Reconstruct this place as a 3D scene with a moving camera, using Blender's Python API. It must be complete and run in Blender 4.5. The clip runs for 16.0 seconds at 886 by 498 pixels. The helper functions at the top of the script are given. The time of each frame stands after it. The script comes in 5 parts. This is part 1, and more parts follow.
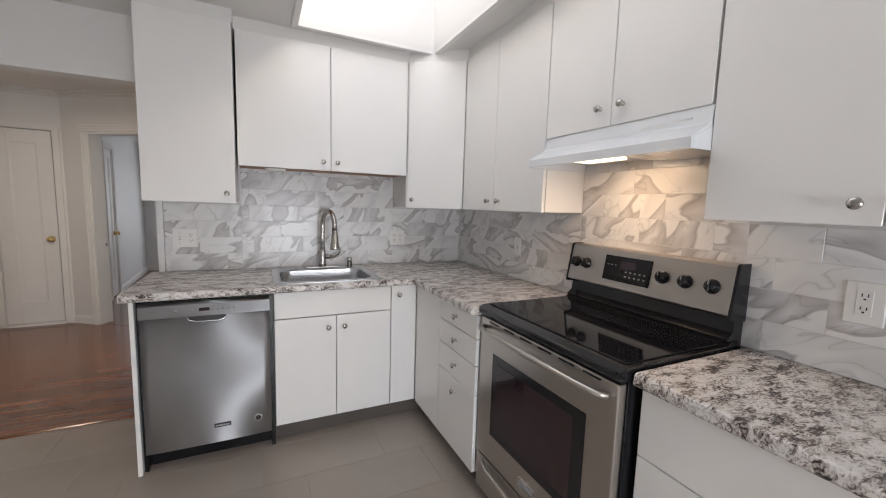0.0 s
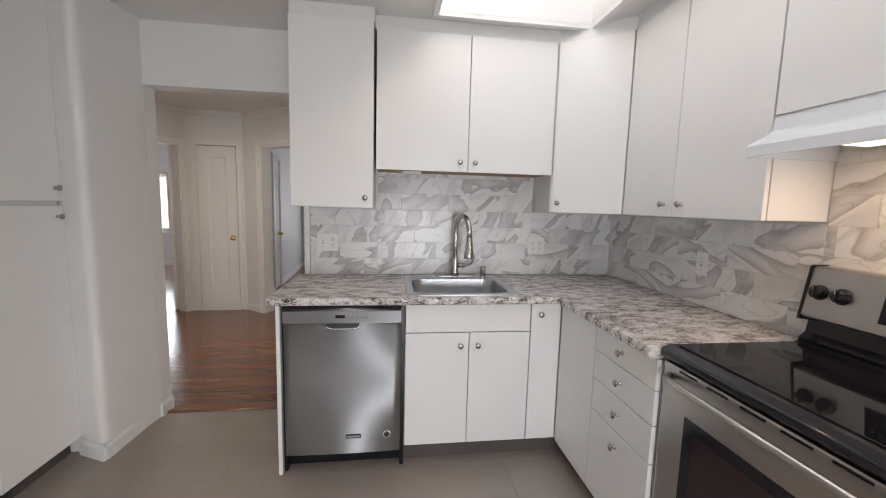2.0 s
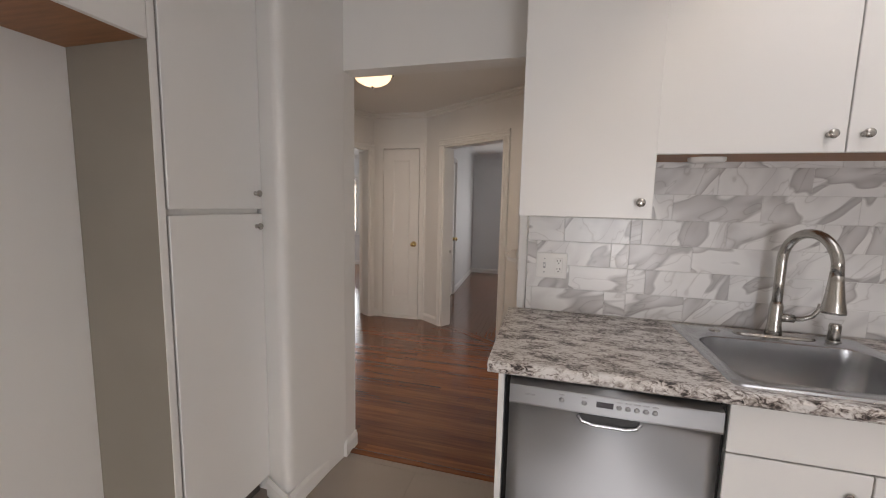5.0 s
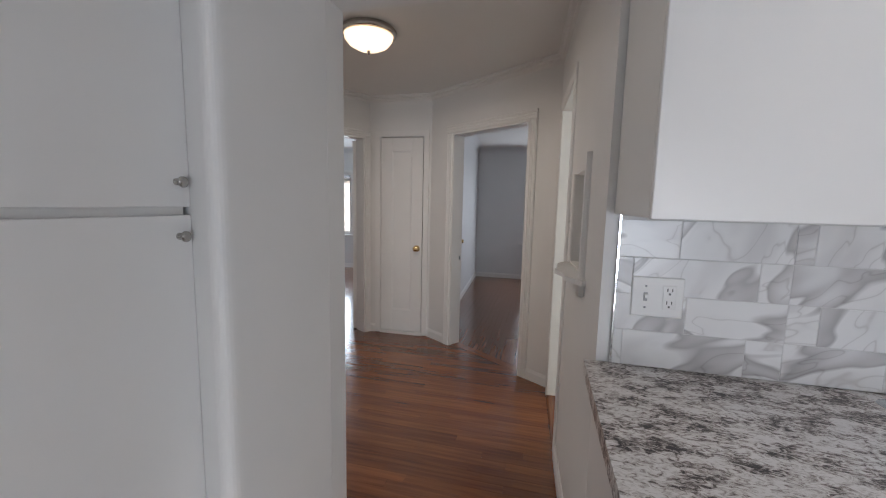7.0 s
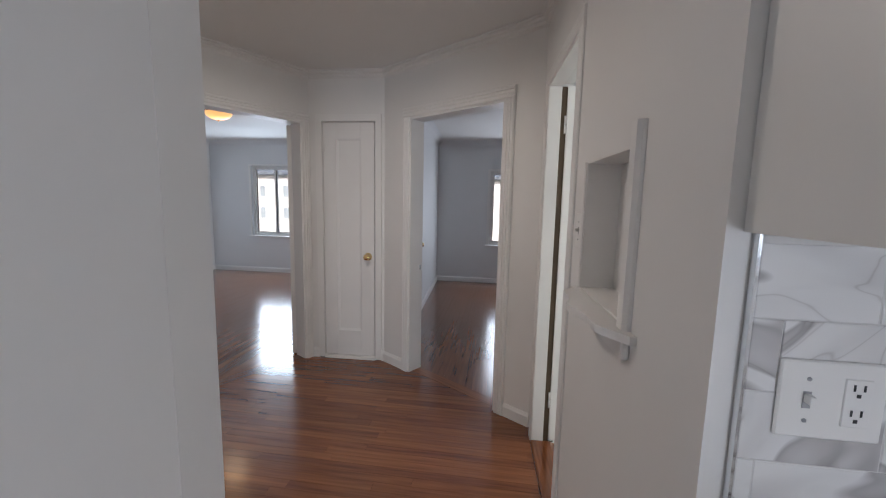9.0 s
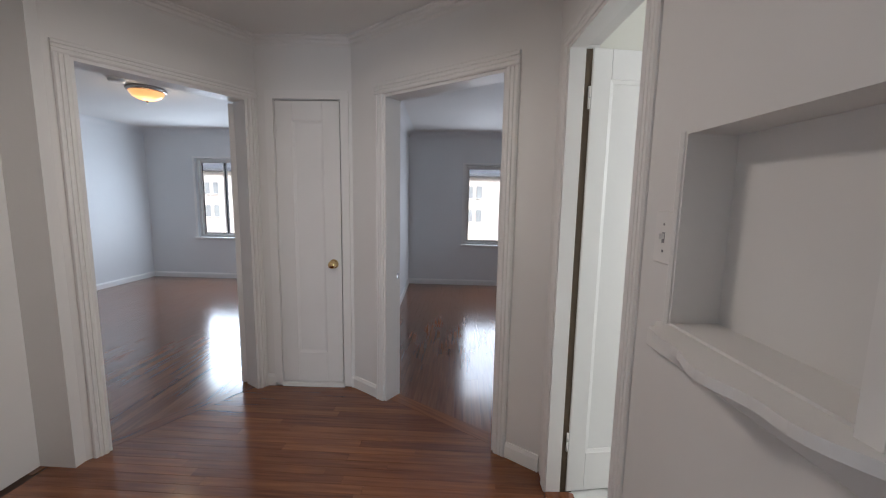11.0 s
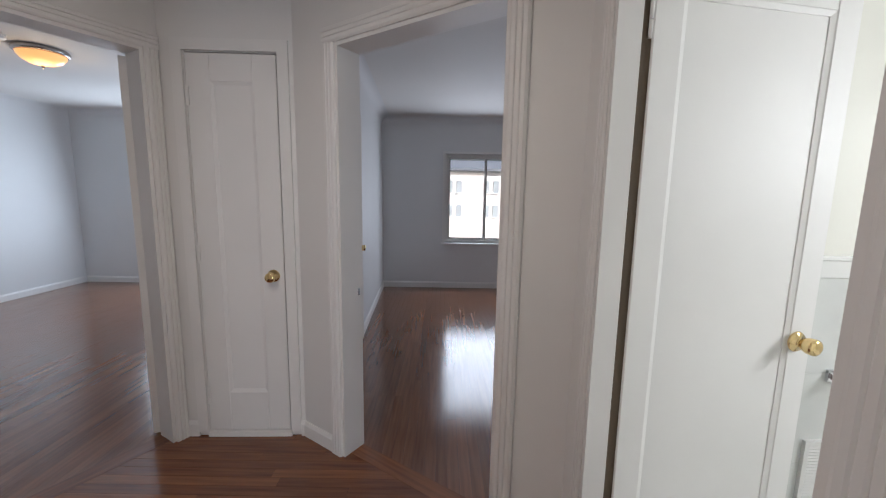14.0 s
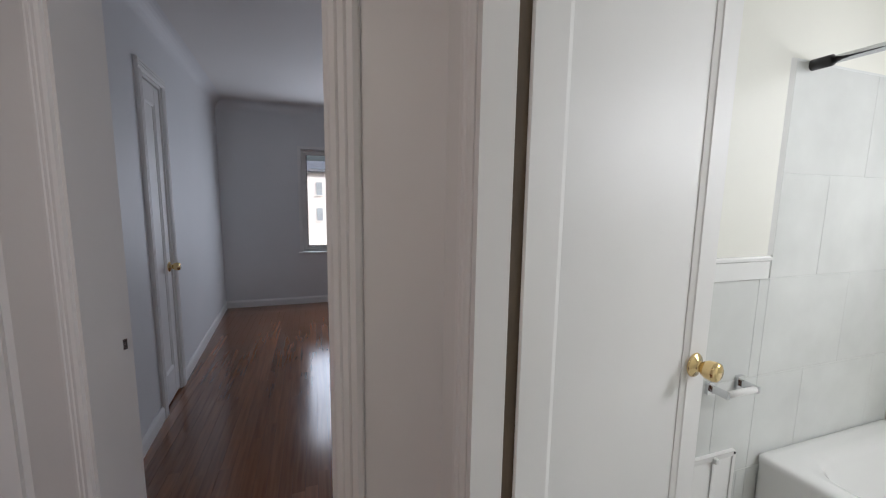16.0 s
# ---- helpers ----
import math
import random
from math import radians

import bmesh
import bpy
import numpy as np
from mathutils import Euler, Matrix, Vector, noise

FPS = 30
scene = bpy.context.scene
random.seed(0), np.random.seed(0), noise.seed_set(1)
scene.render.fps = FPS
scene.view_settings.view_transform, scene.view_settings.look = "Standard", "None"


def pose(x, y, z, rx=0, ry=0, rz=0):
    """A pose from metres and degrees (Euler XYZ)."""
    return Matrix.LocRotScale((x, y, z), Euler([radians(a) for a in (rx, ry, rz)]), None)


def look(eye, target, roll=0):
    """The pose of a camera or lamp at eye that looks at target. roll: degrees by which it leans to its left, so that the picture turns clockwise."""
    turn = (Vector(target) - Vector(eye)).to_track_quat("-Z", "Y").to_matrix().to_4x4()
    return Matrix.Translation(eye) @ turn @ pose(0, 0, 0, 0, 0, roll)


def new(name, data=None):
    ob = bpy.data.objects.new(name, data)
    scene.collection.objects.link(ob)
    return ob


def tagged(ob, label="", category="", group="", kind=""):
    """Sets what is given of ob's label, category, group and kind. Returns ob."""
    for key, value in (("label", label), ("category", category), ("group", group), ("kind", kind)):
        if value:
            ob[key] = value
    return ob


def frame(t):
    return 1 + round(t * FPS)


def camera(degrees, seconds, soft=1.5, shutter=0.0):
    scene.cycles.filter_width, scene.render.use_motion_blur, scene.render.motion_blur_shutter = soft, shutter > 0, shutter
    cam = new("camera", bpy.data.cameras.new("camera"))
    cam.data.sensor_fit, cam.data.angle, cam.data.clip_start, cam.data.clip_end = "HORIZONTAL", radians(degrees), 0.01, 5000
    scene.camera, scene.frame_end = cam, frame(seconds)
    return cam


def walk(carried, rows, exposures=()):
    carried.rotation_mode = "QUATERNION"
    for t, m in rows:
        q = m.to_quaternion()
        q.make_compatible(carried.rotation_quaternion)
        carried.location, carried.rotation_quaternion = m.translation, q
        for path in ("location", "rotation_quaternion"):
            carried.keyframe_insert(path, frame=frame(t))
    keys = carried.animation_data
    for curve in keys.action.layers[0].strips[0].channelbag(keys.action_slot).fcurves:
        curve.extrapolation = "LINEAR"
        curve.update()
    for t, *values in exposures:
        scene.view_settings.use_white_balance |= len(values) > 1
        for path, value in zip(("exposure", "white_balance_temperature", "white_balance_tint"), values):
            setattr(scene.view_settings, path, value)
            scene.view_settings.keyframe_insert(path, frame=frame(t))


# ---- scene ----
cam = camera(98.0, 16.0, 1.1)
PATH = [
    (0, (0.201, 0.669, 1.361), (1.059, 2.462, 1.141), 1.7),
    (0.5, (0.206, 0.749, 1.373), (0.957, 2.59, 1.149), 1.5),
    (1, (0.248, 0.821, 1.369), (0.827, 2.722, 1.146), 1.5),
    (1.5, (0.242, 0.88, 1.366), (0.655, 2.824, 1.142), 1.5),
    (2, (0.194, 0.992, 1.37), (0.453, 2.962, 1.144), 1.5),
    (2.5, (0.117, 1.119, 1.387), (0.244, 3.102, 1.156), 1.4),
    (3, (0.093, 1.234, 1.386), (0.074, 3.22, 1.15), 1.4),
    (3.5, (0.055, 1.373, 1.377), (-0.101, 3.353, 1.148), 1.3),
    (4, (0.003, 1.479, 1.365), (-0.308, 3.442, 1.144), 1.4),
    (4.5, (-0.099, 1.616, 1.369), (-0.555, 3.55, 1.145), 1.4),
    (5, (-0.239, 1.733, 1.377), (-0.756, 3.652, 1.147), 1.3),
    (7.5, (-0.564, 2.493, 1.365), (-1.029, 4.423, 1.125), 1.3),
    (8, (-0.588, 2.662, 1.372), (-0.968, 4.61, 1.126), 1.2),
    (8.5, (-0.606, 2.8, 1.368), (-0.937, 4.758, 1.124), 1.2),
    (9, (-0.67, 2.915, 1.38), (-0.952, 4.88, 1.134), 1.2),
    (9.5, (-0.746, 3.033, 1.375), (-0.912, 5.011, 1.129), 1.2),
    (12, (-0.859, 3.617, 1.364), (-0.948, 5.597, 1.098), 0.9),
    (12.5, (-0.839, 3.724, 1.358), (-0.917, 5.704, 1.087), 0.8),
    (13, (-0.811, 3.808, 1.35), (-0.885, 5.787, 1.072), 0.8),
    (13.5, (-0.825, 3.901, 1.349), (-0.886, 5.88, 1.066), 0.9),
    (14, (-0.867, 4.021, 1.344), (-0.863, 6.001, 1.062), 1.0),
    (14.5, (-0.864, 4.123, 1.33), (-0.683, 6.095, 1.05), 1.0),
    (15, (-0.789, 4.255, 1.332), (-0.434, 6.203, 1.049), 0.9),
    (15.5, (-0.714, 4.362, 1.331), (-0.226, 6.283, 1.064), 0.9),
    (16, (-0.694, 4.466, 1.329), (-0.066, 6.348, 1.072), 0.9),
]
EXPOSURES = [
    (0, -0.06, 6350, 12),
    (2.5, 0.02, 6500, 13),
    (4.5, -0.1, 6850, 15),
    (5, -0.15, 6800, 15),
    (7.5, -0.1, 5800, 11),
    (9.5, -0.05, 5750, 12),
    (12.5, -0.12, 5700, 12),
    (14.5, -0.05, 5750, 13),
    (15.5, -0.33, 5750, 14),
    (16, -0.42, 5750, 14),
]
walk(cam, [(t, look(eye, target, roll)) for t, eye, target, roll in PATH], EXPOSURES)

# ---- world, sun, large lights ----
SKY, SUN = 0.25, 4.5
world = bpy.data.worlds.new("sky")
scene.world = world
world.use_nodes = True
wn = world.node_tree.nodes
sky = wn.new("ShaderNodeTexSky")
sky.sky_type, sky.sun_disc = "NISHITA", False
sky.sun_elevation, sky.sun_rotation = radians(29), radians(129)
sky.dust_density, sky.ozone_density = 9.0, 0.6
world.node_tree.links.new(sky.outputs[0], wn["Background"].inputs[0])
wn["Background"].inputs[1].default_value = SKY
sun = new("sun", bpy.data.lights.new("sun", "SUN"))
sun.data.energy, sun.data.angle, sun.data.color = SUN, radians(0.6), (1.0, 0.975, 0.94)
sun.matrix_world = look((10, -8, 20), (0, 0, 13))


def area_lamp(name, eye, target, w, h, watts, color=(1, 1, 1)):
    lamp = new(name, bpy.data.lights.new(name, "AREA"))
    d = lamp.data
    d.shape, d.size, d.size_y, d.energy, d.color = "RECTANGLE", w, h, watts, color
    lamp.matrix_world = look(eye, target)
    return lamp


def point_lamp(name, place, watts, color, radius):
    lamp = new(name, bpy.data.lights.new(name, "POINT"))
    lamp.data.energy, lamp.data.color, lamp.data.shadow_soft_size = watts, color, radius
    lamp.location = place
    return lamp


DAY = (0.93, 0.97, 1.0)
area_lamp("skylight_daylight", (0.84, 2.15, 3.05), (0.84, 2.15, 0), 0.78, 1.85, 9.5, DAY)
# Daylight from behind: the opening is assumed, the low aim lifts lower fronts.
area_lamp("rear_daylight_fill", (0.75, -1.54, 0.85), (0.45, 0.46, -0.80), 0.9, 1.55, 74, DAY)
area_lamp("bedroom_window_daylight", (-0.27, 9.44, 1.28), (-0.27, 6.5, 0.9), 1.05, 1.15, 21, (0.95, 0.98, 1.0))
area_lamp("far_bedroom_window_daylight", (-4.72, 9.44, 1.3), (-4.7, 6, 0.9), 0.75, 1.15, 31, (0.88, 0.96, 1.0))
# Added fill for the far bedroom; no window stands on this side.
area_lamp("far_bedroom_fill", (-2.62, 8.2, 1.4), (-6, 8, 1.0), 0.9, 1.1, 8, (0.78, 0.89, 1.0))
# Added fill that brightens the bathroom; its window is invented.
area_lamp("bath_fill", (1.60, 4.4, 1.65), (0.0, 4.7, 0.9), 0.6, 0.8, 26, (1.0, 0.97, 0.88))

area_lamp("hall_lamp_light", (-1.61, 4.60, 2.245), (-1.61, 4.601, 0), 0.24, 0.24, 9.5, (1.0, 0.84, 0.67))
point_lamp("far_bedroom_lamp_light", (-4.0, 7.19, 2.22), 3, (1.0, 0.72, 0.42), 0.10)
area_lamp("hood_lamp_light", (1.45, 1.81, 1.553), (1.50, 1.81, 1.0), 0.08, 0.18, 1.7, (1.0, 0.66, 0.38))

# ---- materials ----
def material(name, color, rough=0.5, metal=0.0, vary=0.08, scale=6.0, bump=0.0, bump_scale=60.0, stretch=(1, 1, 1), rand=0.0, coat=0.0, spec=0.5, gloss_vary=0.02):
    m = bpy.data.materials.new(name)
    m.use_nodes = True
    nt = m.node_tree
    n, l = nt.nodes, nt.links
    b = n["Principled BSDF"]
    b.inputs["Roughness"].default_value, b.inputs["Metallic"].default_value = rough, metal
    b.inputs["Specular IOR Level"].default_value = spec
    b.inputs["Coat Weight"].default_value = coat
    b.inputs["Coat Roughness"].default_value = 0.12
    tc = n.new("ShaderNodeTexCoord")
    mp = n.new("ShaderNodeMapping")
    mp.inputs["Scale"].default_value = stretch
    l.new(tc.outputs["Object"], mp.inputs[0])
    a = n.new("ShaderNodeTexNoise")
    a.inputs["Scale"].default_value, a.inputs["Detail"].default_value = scale, 6
    l.new(mp.outputs[0], a.inputs["Vector"])
    ramp = n.new("ShaderNodeMapRange")
    ramp.inputs[1].default_value, ramp.inputs[2].default_value = 0.25, 0.75
    ramp.inputs[3].default_value, ramp.inputs[4].default_value = 1 - vary, 1 + vary
    l.new(a.outputs[0], ramp.inputs[0])
    value = ramp.outputs[0]
    if rand:
        oi = n.new("ShaderNodeObjectInfo")
        r2 = n.new("ShaderNodeMapRange")
        r2.inputs[3].default_value, r2.inputs[4].default_value = 1 - rand, 1 + rand
        l.new(oi.outputs["Random"], r2.inputs[0])
        mu = n.new("ShaderNodeMath")
        mu.operation = "MULTIPLY"
        l.new(value, mu.inputs[0]), l.new(r2.outputs[0], mu.inputs[1])
        value = mu.outputs[0]
    vm = n.new("ShaderNodeVectorMath")
    vm.operation = "SCALE"
    vm.inputs[0].default_value = color
    l.new(value, vm.inputs["Scale"])
    l.new(vm.outputs[0], b.inputs["Base Color"])
    rr = n.new("ShaderNodeMapRange")
    rr.inputs[1].default_value, rr.inputs[2].default_value = 0.2, 0.8
    rr.inputs[3].default_value, rr.inputs[4].default_value = max(0.02, rough - gloss_vary), min(1, rough + gloss_vary)
    l.new(a.outputs[0], rr.inputs[0]), l.new(rr.outputs[0], b.inputs["Roughness"])
    if bump:
        f = n.new("ShaderNodeTexNoise")
        f.inputs["Scale"].default_value, f.inputs["Detail"].default_value = bump_scale, 4
        l.new(mp.outputs[0], f.inputs["Vector"])
        bp = n.new("ShaderNodeBump")
        bp.inputs["Strength"].default_value, bp.inputs["Distance"].default_value = bump, 0.004
        l.new(f.outputs[0], bp.inputs["Height"]), l.new(bp.outputs[0], b.inputs["Normal"])
    return m


def ramp_node(n, stops):
    r = n.new("ShaderNodeValToRGB")
    e = r.color_ramp.elements
    while len(e) < len(stops):
        e.new(0.5)
    for k, (p, c) in zip(e, stops):
        k.position, k.color = p, (*c, 1)
    return r


def marble():
    m = bpy.data.materials.new("marble_tile")
    m.use_nodes = True
    n, l = m.node_tree.nodes, m.node_tree.links
    b = n["Principled BSDF"]
    b.inputs["Roughness"].default_value = 0.27
    tc, oi = n.new("ShaderNodeTexCoord"), n.new("ShaderNodeObjectInfo")
    off = n.new("ShaderNodeVectorMath")
    off.operation = "MULTIPLY_ADD"
    cmb = n.new("ShaderNodeCombineXYZ")
    for i in range(3):
        l.new(oi.outputs["Random"], cmb.inputs[i])
    off.inputs[1].default_value = (37, 19, 53)
    l.new(cmb.outputs[0], off.inputs[0]), l.new(tc.outputs["Object"], off.inputs[2])
    mp = n.new("ShaderNodeMapping")
    turn = n.new("ShaderNodeVectorRotate")
    turn.rotation_type = "Y_AXIS"
    lean = n.new("ShaderNodeMapRange")
    lean.inputs[3].default_value, lean.inputs[4].default_value = -0.4, 1.3
    l.new(oi.outputs["Random"], lean.inputs[0]), l.new(lean.outputs[0], turn.inputs["Angle"])
    mp.inputs["Scale"].default_value = (0.55, 1.0, 1.35)
    l.new(off.outputs[0], turn.inputs[0]), l.new(turn.outputs[0], mp.inputs[0])
    warp = n.new("ShaderNodeTexNoise")
    warp.inputs["Scale"].default_value, warp.inputs["Detail"].default_value = 3.4, 2.5
    l.new(mp.outputs[0], warp.inputs["Vector"])
    add = n.new("ShaderNodeVectorMath")
    add.operation = "MULTIPLY_ADD"
    add.inputs[1].default_value = (0.42, 0.42, 0.42)
    l.new(warp.outputs["Color"], add.inputs[0]), l.new(mp.outputs[0], add.inputs[2])
    # clouds with one sharp, darker shore that fade out on the other side
    cloud = n.new("ShaderNodeTexNoise")
    cloud.inputs["Scale"].default_value, cloud.inputs["Detail"].default_value, cloud.inputs["Roughness"].default_value = 5.2, 1.6, 0.45
    l.new(add.outputs[0], cloud.inputs["Vector"])
    r = ramp_node(n, [(0.30, (0.66, 0.65, 0.65)), (0.42, (0.76, 0.755, 0.75)), (0.515, (0.79, 0.785, 0.78)), (0.540, (0.43, 0.415, 0.415)), (0.565, (0.52, 0.505, 0.505)), (0.62, (0.62, 0.61, 0.61)), (0.69, (0.75, 0.745, 0.74)), (0.78, (0.79, 0.785, 0.78))])
    l.new(cloud.outputs[0], r.inputs[0])
    hair = n.new("ShaderNodeTexNoise")
    hair.inputs["Scale"].default_value, hair.inputs["Detail"].default_value = 7.5, 2
    l.new(add.outputs[0], hair.inputs["Vector"])
    h = ramp_node(n, [(0.44, (1, 1, 1)), (0.466, (0.95, 0.95, 0.95)), (0.476, (0.78, 0.765, 0.76)), (0.488, (0.96, 0.96, 0.96)), (0.51, (1, 1, 1))])
    l.new(hair.outputs[0], h.inputs[0])
    mul = n.new("ShaderNodeVectorMath")
    mul.operation = "MULTIPLY"
    l.new(r.outputs[0], mul.inputs[0]), l.new(h.outputs[0], mul.inputs[1])
    l.new(mul.outputs[0], b.inputs["Base Color"])
    return m


def granite():
    m = bpy.data.materials.new("speckled_stone_laminate")
    m.use_nodes = True
    n, l = m.node_tree.nodes, m.node_tree.links
    b = n["Principled BSDF"]
    b.inputs["Roughness"].default_value = 0.3
    tc, mp = n.new("ShaderNodeTexCoord"), n.new("ShaderNodeMapping")
    mp.inputs["Scale"].default_value, mp.inputs["Rotation"].default_value = (0.85, 1.55, 1.2), (0, 0, 0.35)
    l.new(tc.outputs["Object"], mp.inputs[0])
    a, c = n.new("ShaderNodeTexNoise"), n.new("ShaderNodeTexNoise")
    a.inputs["Scale"].default_value, a.inputs["Detail"].default_value, a.inputs["Roughness"].default_value = 58, 4, 0.62
    a.inputs["Distortion"].default_value = 1.4
    c.inputs["Scale"].default_value, c.inputs["Detail"].default_value = 17, 5
    l.new(mp.outputs[0], a.inputs["Vector"]), l.new(mp.outputs[0], c.inputs["Vector"])
    mix = n.new("ShaderNodeMath")
    mix.operation = "MULTIPLY_ADD"
    mix.inputs[1].default_value = 0.75
    l.new(c.outputs[0], mix.inputs[0]), l.new(a.outputs[0], mix.inputs[2])
    r = ramp_node(n, [(0.685, (0.02, 0.015, 0.014)), (0.745, (0.085, 0.066, 0.058)), (0.795, (0.24, 0.20, 0.182)), (0.85, (0.42, 0.38, 0.355)), (0.915, (0.61, 0.58, 0.55)), (1.01, (0.74, 0.715, 0.695))])
    l.new(mix.outputs[0], r.inputs[0]), l.new(r.outputs[0], b.inputs["Base Color"])
    return m


def wood_floor(name, along, dark, light, rand_object=True, relief=0.01):
    m = bpy.data.materials.new(name)
    m.use_nodes = True
    n, l = m.node_tree.nodes, m.node_tree.links
    b = n["Principled BSDF"]
    tc, mp = n.new("ShaderNodeTexCoord"), n.new("ShaderNodeMapping")
    mp.inputs["Scale"].default_value = (0.9, 16, 1) if along == "x" else (16, 0.9, 1)
    l.new(tc.outputs["Object"], mp.inputs[0])
    rnd = n.new("ShaderNodeObjectInfo").outputs["Random"] if rand_object else n.new("ShaderNodeNewGeometry").outputs["Random Per Island"]
    off = n.new("ShaderNodeVectorMath")
    off.operation = "MULTIPLY_ADD"
    cmb = n.new("ShaderNodeCombineXYZ")
    l.new(rnd, cmb.inputs[0]), l.new(rnd, cmb.inputs[1])
    off.inputs[1].default_value = (31, 47, 0)
    l.new(cmb.outputs[0], off.inputs[0]), l.new(mp.outputs[0], off.inputs[2])
    g = n.new("ShaderNodeTexNoise")
    g.inputs["Scale"].default_value, g.inputs["Detail"].default_value, g.inputs["Roughness"].default_value = 3.0, 6, 0.5
    l.new(off.outputs[0], g.inputs["Vector"])
    mixf = n.new("ShaderNodeMath")
    mixf.operation = "MULTIPLY_ADD"
    mixf.inputs[1].default_value = 0.34
    l.new(rnd, mixf.inputs[0]), l.new(g.outputs[0], mixf.inputs[2])
    r = ramp_node(n, [(0.36, dark), (0.95, light)])
    l.new(mixf.outputs[0], r.inputs[0]), l.new(r.outputs[0], b.inputs["Base Color"])
    wear = n.new("ShaderNodeTexNoise")
    wear.inputs["Scale"].default_value, wear.inputs["Detail"].default_value = 2.5, 5
    l.new(tc.outputs["Object"], wear.inputs["Vector"])
    rr = n.new("ShaderNodeMapRange")
    rr.inputs[1].default_value, rr.inputs[2].default_value, rr.inputs[3].default_value, rr.inputs[4].default_value = 0.3, 0.7, 0.11, 0.22
    l.new(wear.outputs[0], rr.inputs[0]), l.new(rr.outputs[0], b.inputs["Roughness"])
    bp = n.new("ShaderNodeBump")
    bp.inputs["Strength"].default_value, bp.inputs["Distance"].default_value = relief, 0.002
    b.inputs["Coat Weight"].default_value, b.inputs["Coat Roughness"].default_value = 0.45, 0.18
    l.new(g.outputs[0], bp.inputs["Height"]), l.new(bp.outputs[0], b.inputs["Normal"])
    return m


def steel(name, color=(0.56, 0.57, 0.59), rough=0.27, axis=(1, 1, 1)):
    return material(name, color, rough, 1.0, 0.015, 1.5, 0.0, 14, axis, gloss_vary=0.015)


def glow(name, color, strength):
    m = bpy.data.materials.new(name)
    m.use_nodes = True
    b = m.node_tree.nodes["Principled BSDF"]
    b.inputs["Base Color"].default_value = (*color, 1)
    b.inputs["Emission Color"].default_value = (*color, 1)
    b.inputs["Emission Strength"].default_value = strength
    b.inputs["Roughness"].default_value = 0.35
    return m


def glass(name):
    m = bpy.data.materials.new(name)
    m.use_nodes = True
    b = m.node_tree.nodes["Principled BSDF"]
    b.inputs["Transmission Weight"].default_value, b.inputs["Roughness"].default_value, b.inputs["IOR"].default_value = 1, 0.01, 1.02
    return m


WALL = material("painted_plaster", (0.78, 0.77, 0.755), 0.6, 0, 0.025, 1.6, 0.1, 45)
CEIL = material("ceiling_paint", (0.76, 0.745, 0.725), 0.7, 0, 0.02, 1.2, 0.08, 40)
BEDWALL = material("bedroom_paint", (0.74, 0.745, 0.75), 0.55, 0, 0.025, 1.6, 0.1, 45)
TRIM = material("gloss_trim_paint", (0.81, 0.80, 0.785), 0.45, 0, 0.025, 3, 0.06, 18, spec=0.35)
CAB = material("cabinet_paint", (0.82, 0.81, 0.795), 0.34, 0, 0.015, 2.5, 0.05, 30)
CABSIDE = material("cabinet_case_paint", (0.79, 0.78, 0.76), 0.4, 0, 0.02, 2.5, 0.04, 30)
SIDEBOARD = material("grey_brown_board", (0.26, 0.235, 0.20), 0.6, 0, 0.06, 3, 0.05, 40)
RAWWOOD = material("cabinet_underside_wood", (0.32, 0.15, 0.07), 0.5, 0, 0.2, 6, 0.1, 30, (1, 12, 1))
MARBLE, GRANITE = marble(), granite()
GROUT = material("tile_grout", (0.62, 0.61, 0.60), 0.8, 0, 0.05, 30)
FLOORTILE = material("taupe_floor_tile", (0.33, 0.283, 0.247), 0.27, 0, 0.06, 2.2, 0.0, 25, rand=0.012, gloss_vary=0.0)
FLOORGROUT = material("floor_grout", (0.32, 0.275, 0.24), 0.7, 0, 0.08, 20)
HALLWOOD = wood_floor("hall_oak_strip", "x", (0.105, 0.034, 0.013), (0.265, 0.094, 0.033))
HALLWOOD2 = wood_floor("hall_oak_strip_far", "x", (0.105, 0.034, 0.013), (0.265, 0.094, 0.033), False)
BEDWOOD = wood_floor("bedroom_oak_strip", "y", (0.115, 0.045, 0.021), (0.25, 0.107, 0.050), relief=0.03)
SUBFLOOR = material("subfloor", (0.05, 0.025, 0.015), 0.8)
STEEL = steel("brushed_steel")
DWSTEEL = steel("dishwasher_steel", (0.47, 0.475, 0.49), 0.58)
# brushed across, so that lights smear up and down
grain = DWSTEEL.node_tree.nodes.new("ShaderNodeTangent")
grain.direction_type, grain.axis = "RADIAL", "Z"
brushed = DWSTEEL.node_tree.nodes["Principled BSDF"]
DWSTEEL.node_tree.links.new(grain.outputs[0], brushed.inputs["Tangent"])
brushed.inputs["Anisotropic"].default_value, brushed.inputs["Anisotropic Rotation"].default_value = 0.94, 0.25
# Toe boards coloured dark to carry the shade of their recess.
TOESHADE = material("toe_recess_shade", (0.10, 0.085, 0.075), 0.7, 0, 0.1, 5)
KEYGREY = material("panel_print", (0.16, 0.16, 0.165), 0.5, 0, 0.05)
STEELH = steel("brushed_steel_horizontal", (0.50, 0.47, 0.44), 0.3)
NICKEL = material("brushed_nickel", (0.48, 0.46, 0.43), 0.26, 1.0, 0.05, 20)
CHROME = material("chrome", (0.75, 0.76, 0.78), 0.1, 1.0, 0.03, 10)
BRASS = material("polished_brass", (0.82, 0.63, 0.32), 0.13, 1.0, 0.06, 14)
BLACK = material("black_enamel", (0.012, 0.012, 0.014), 0.16, 0, 0.1, 8)
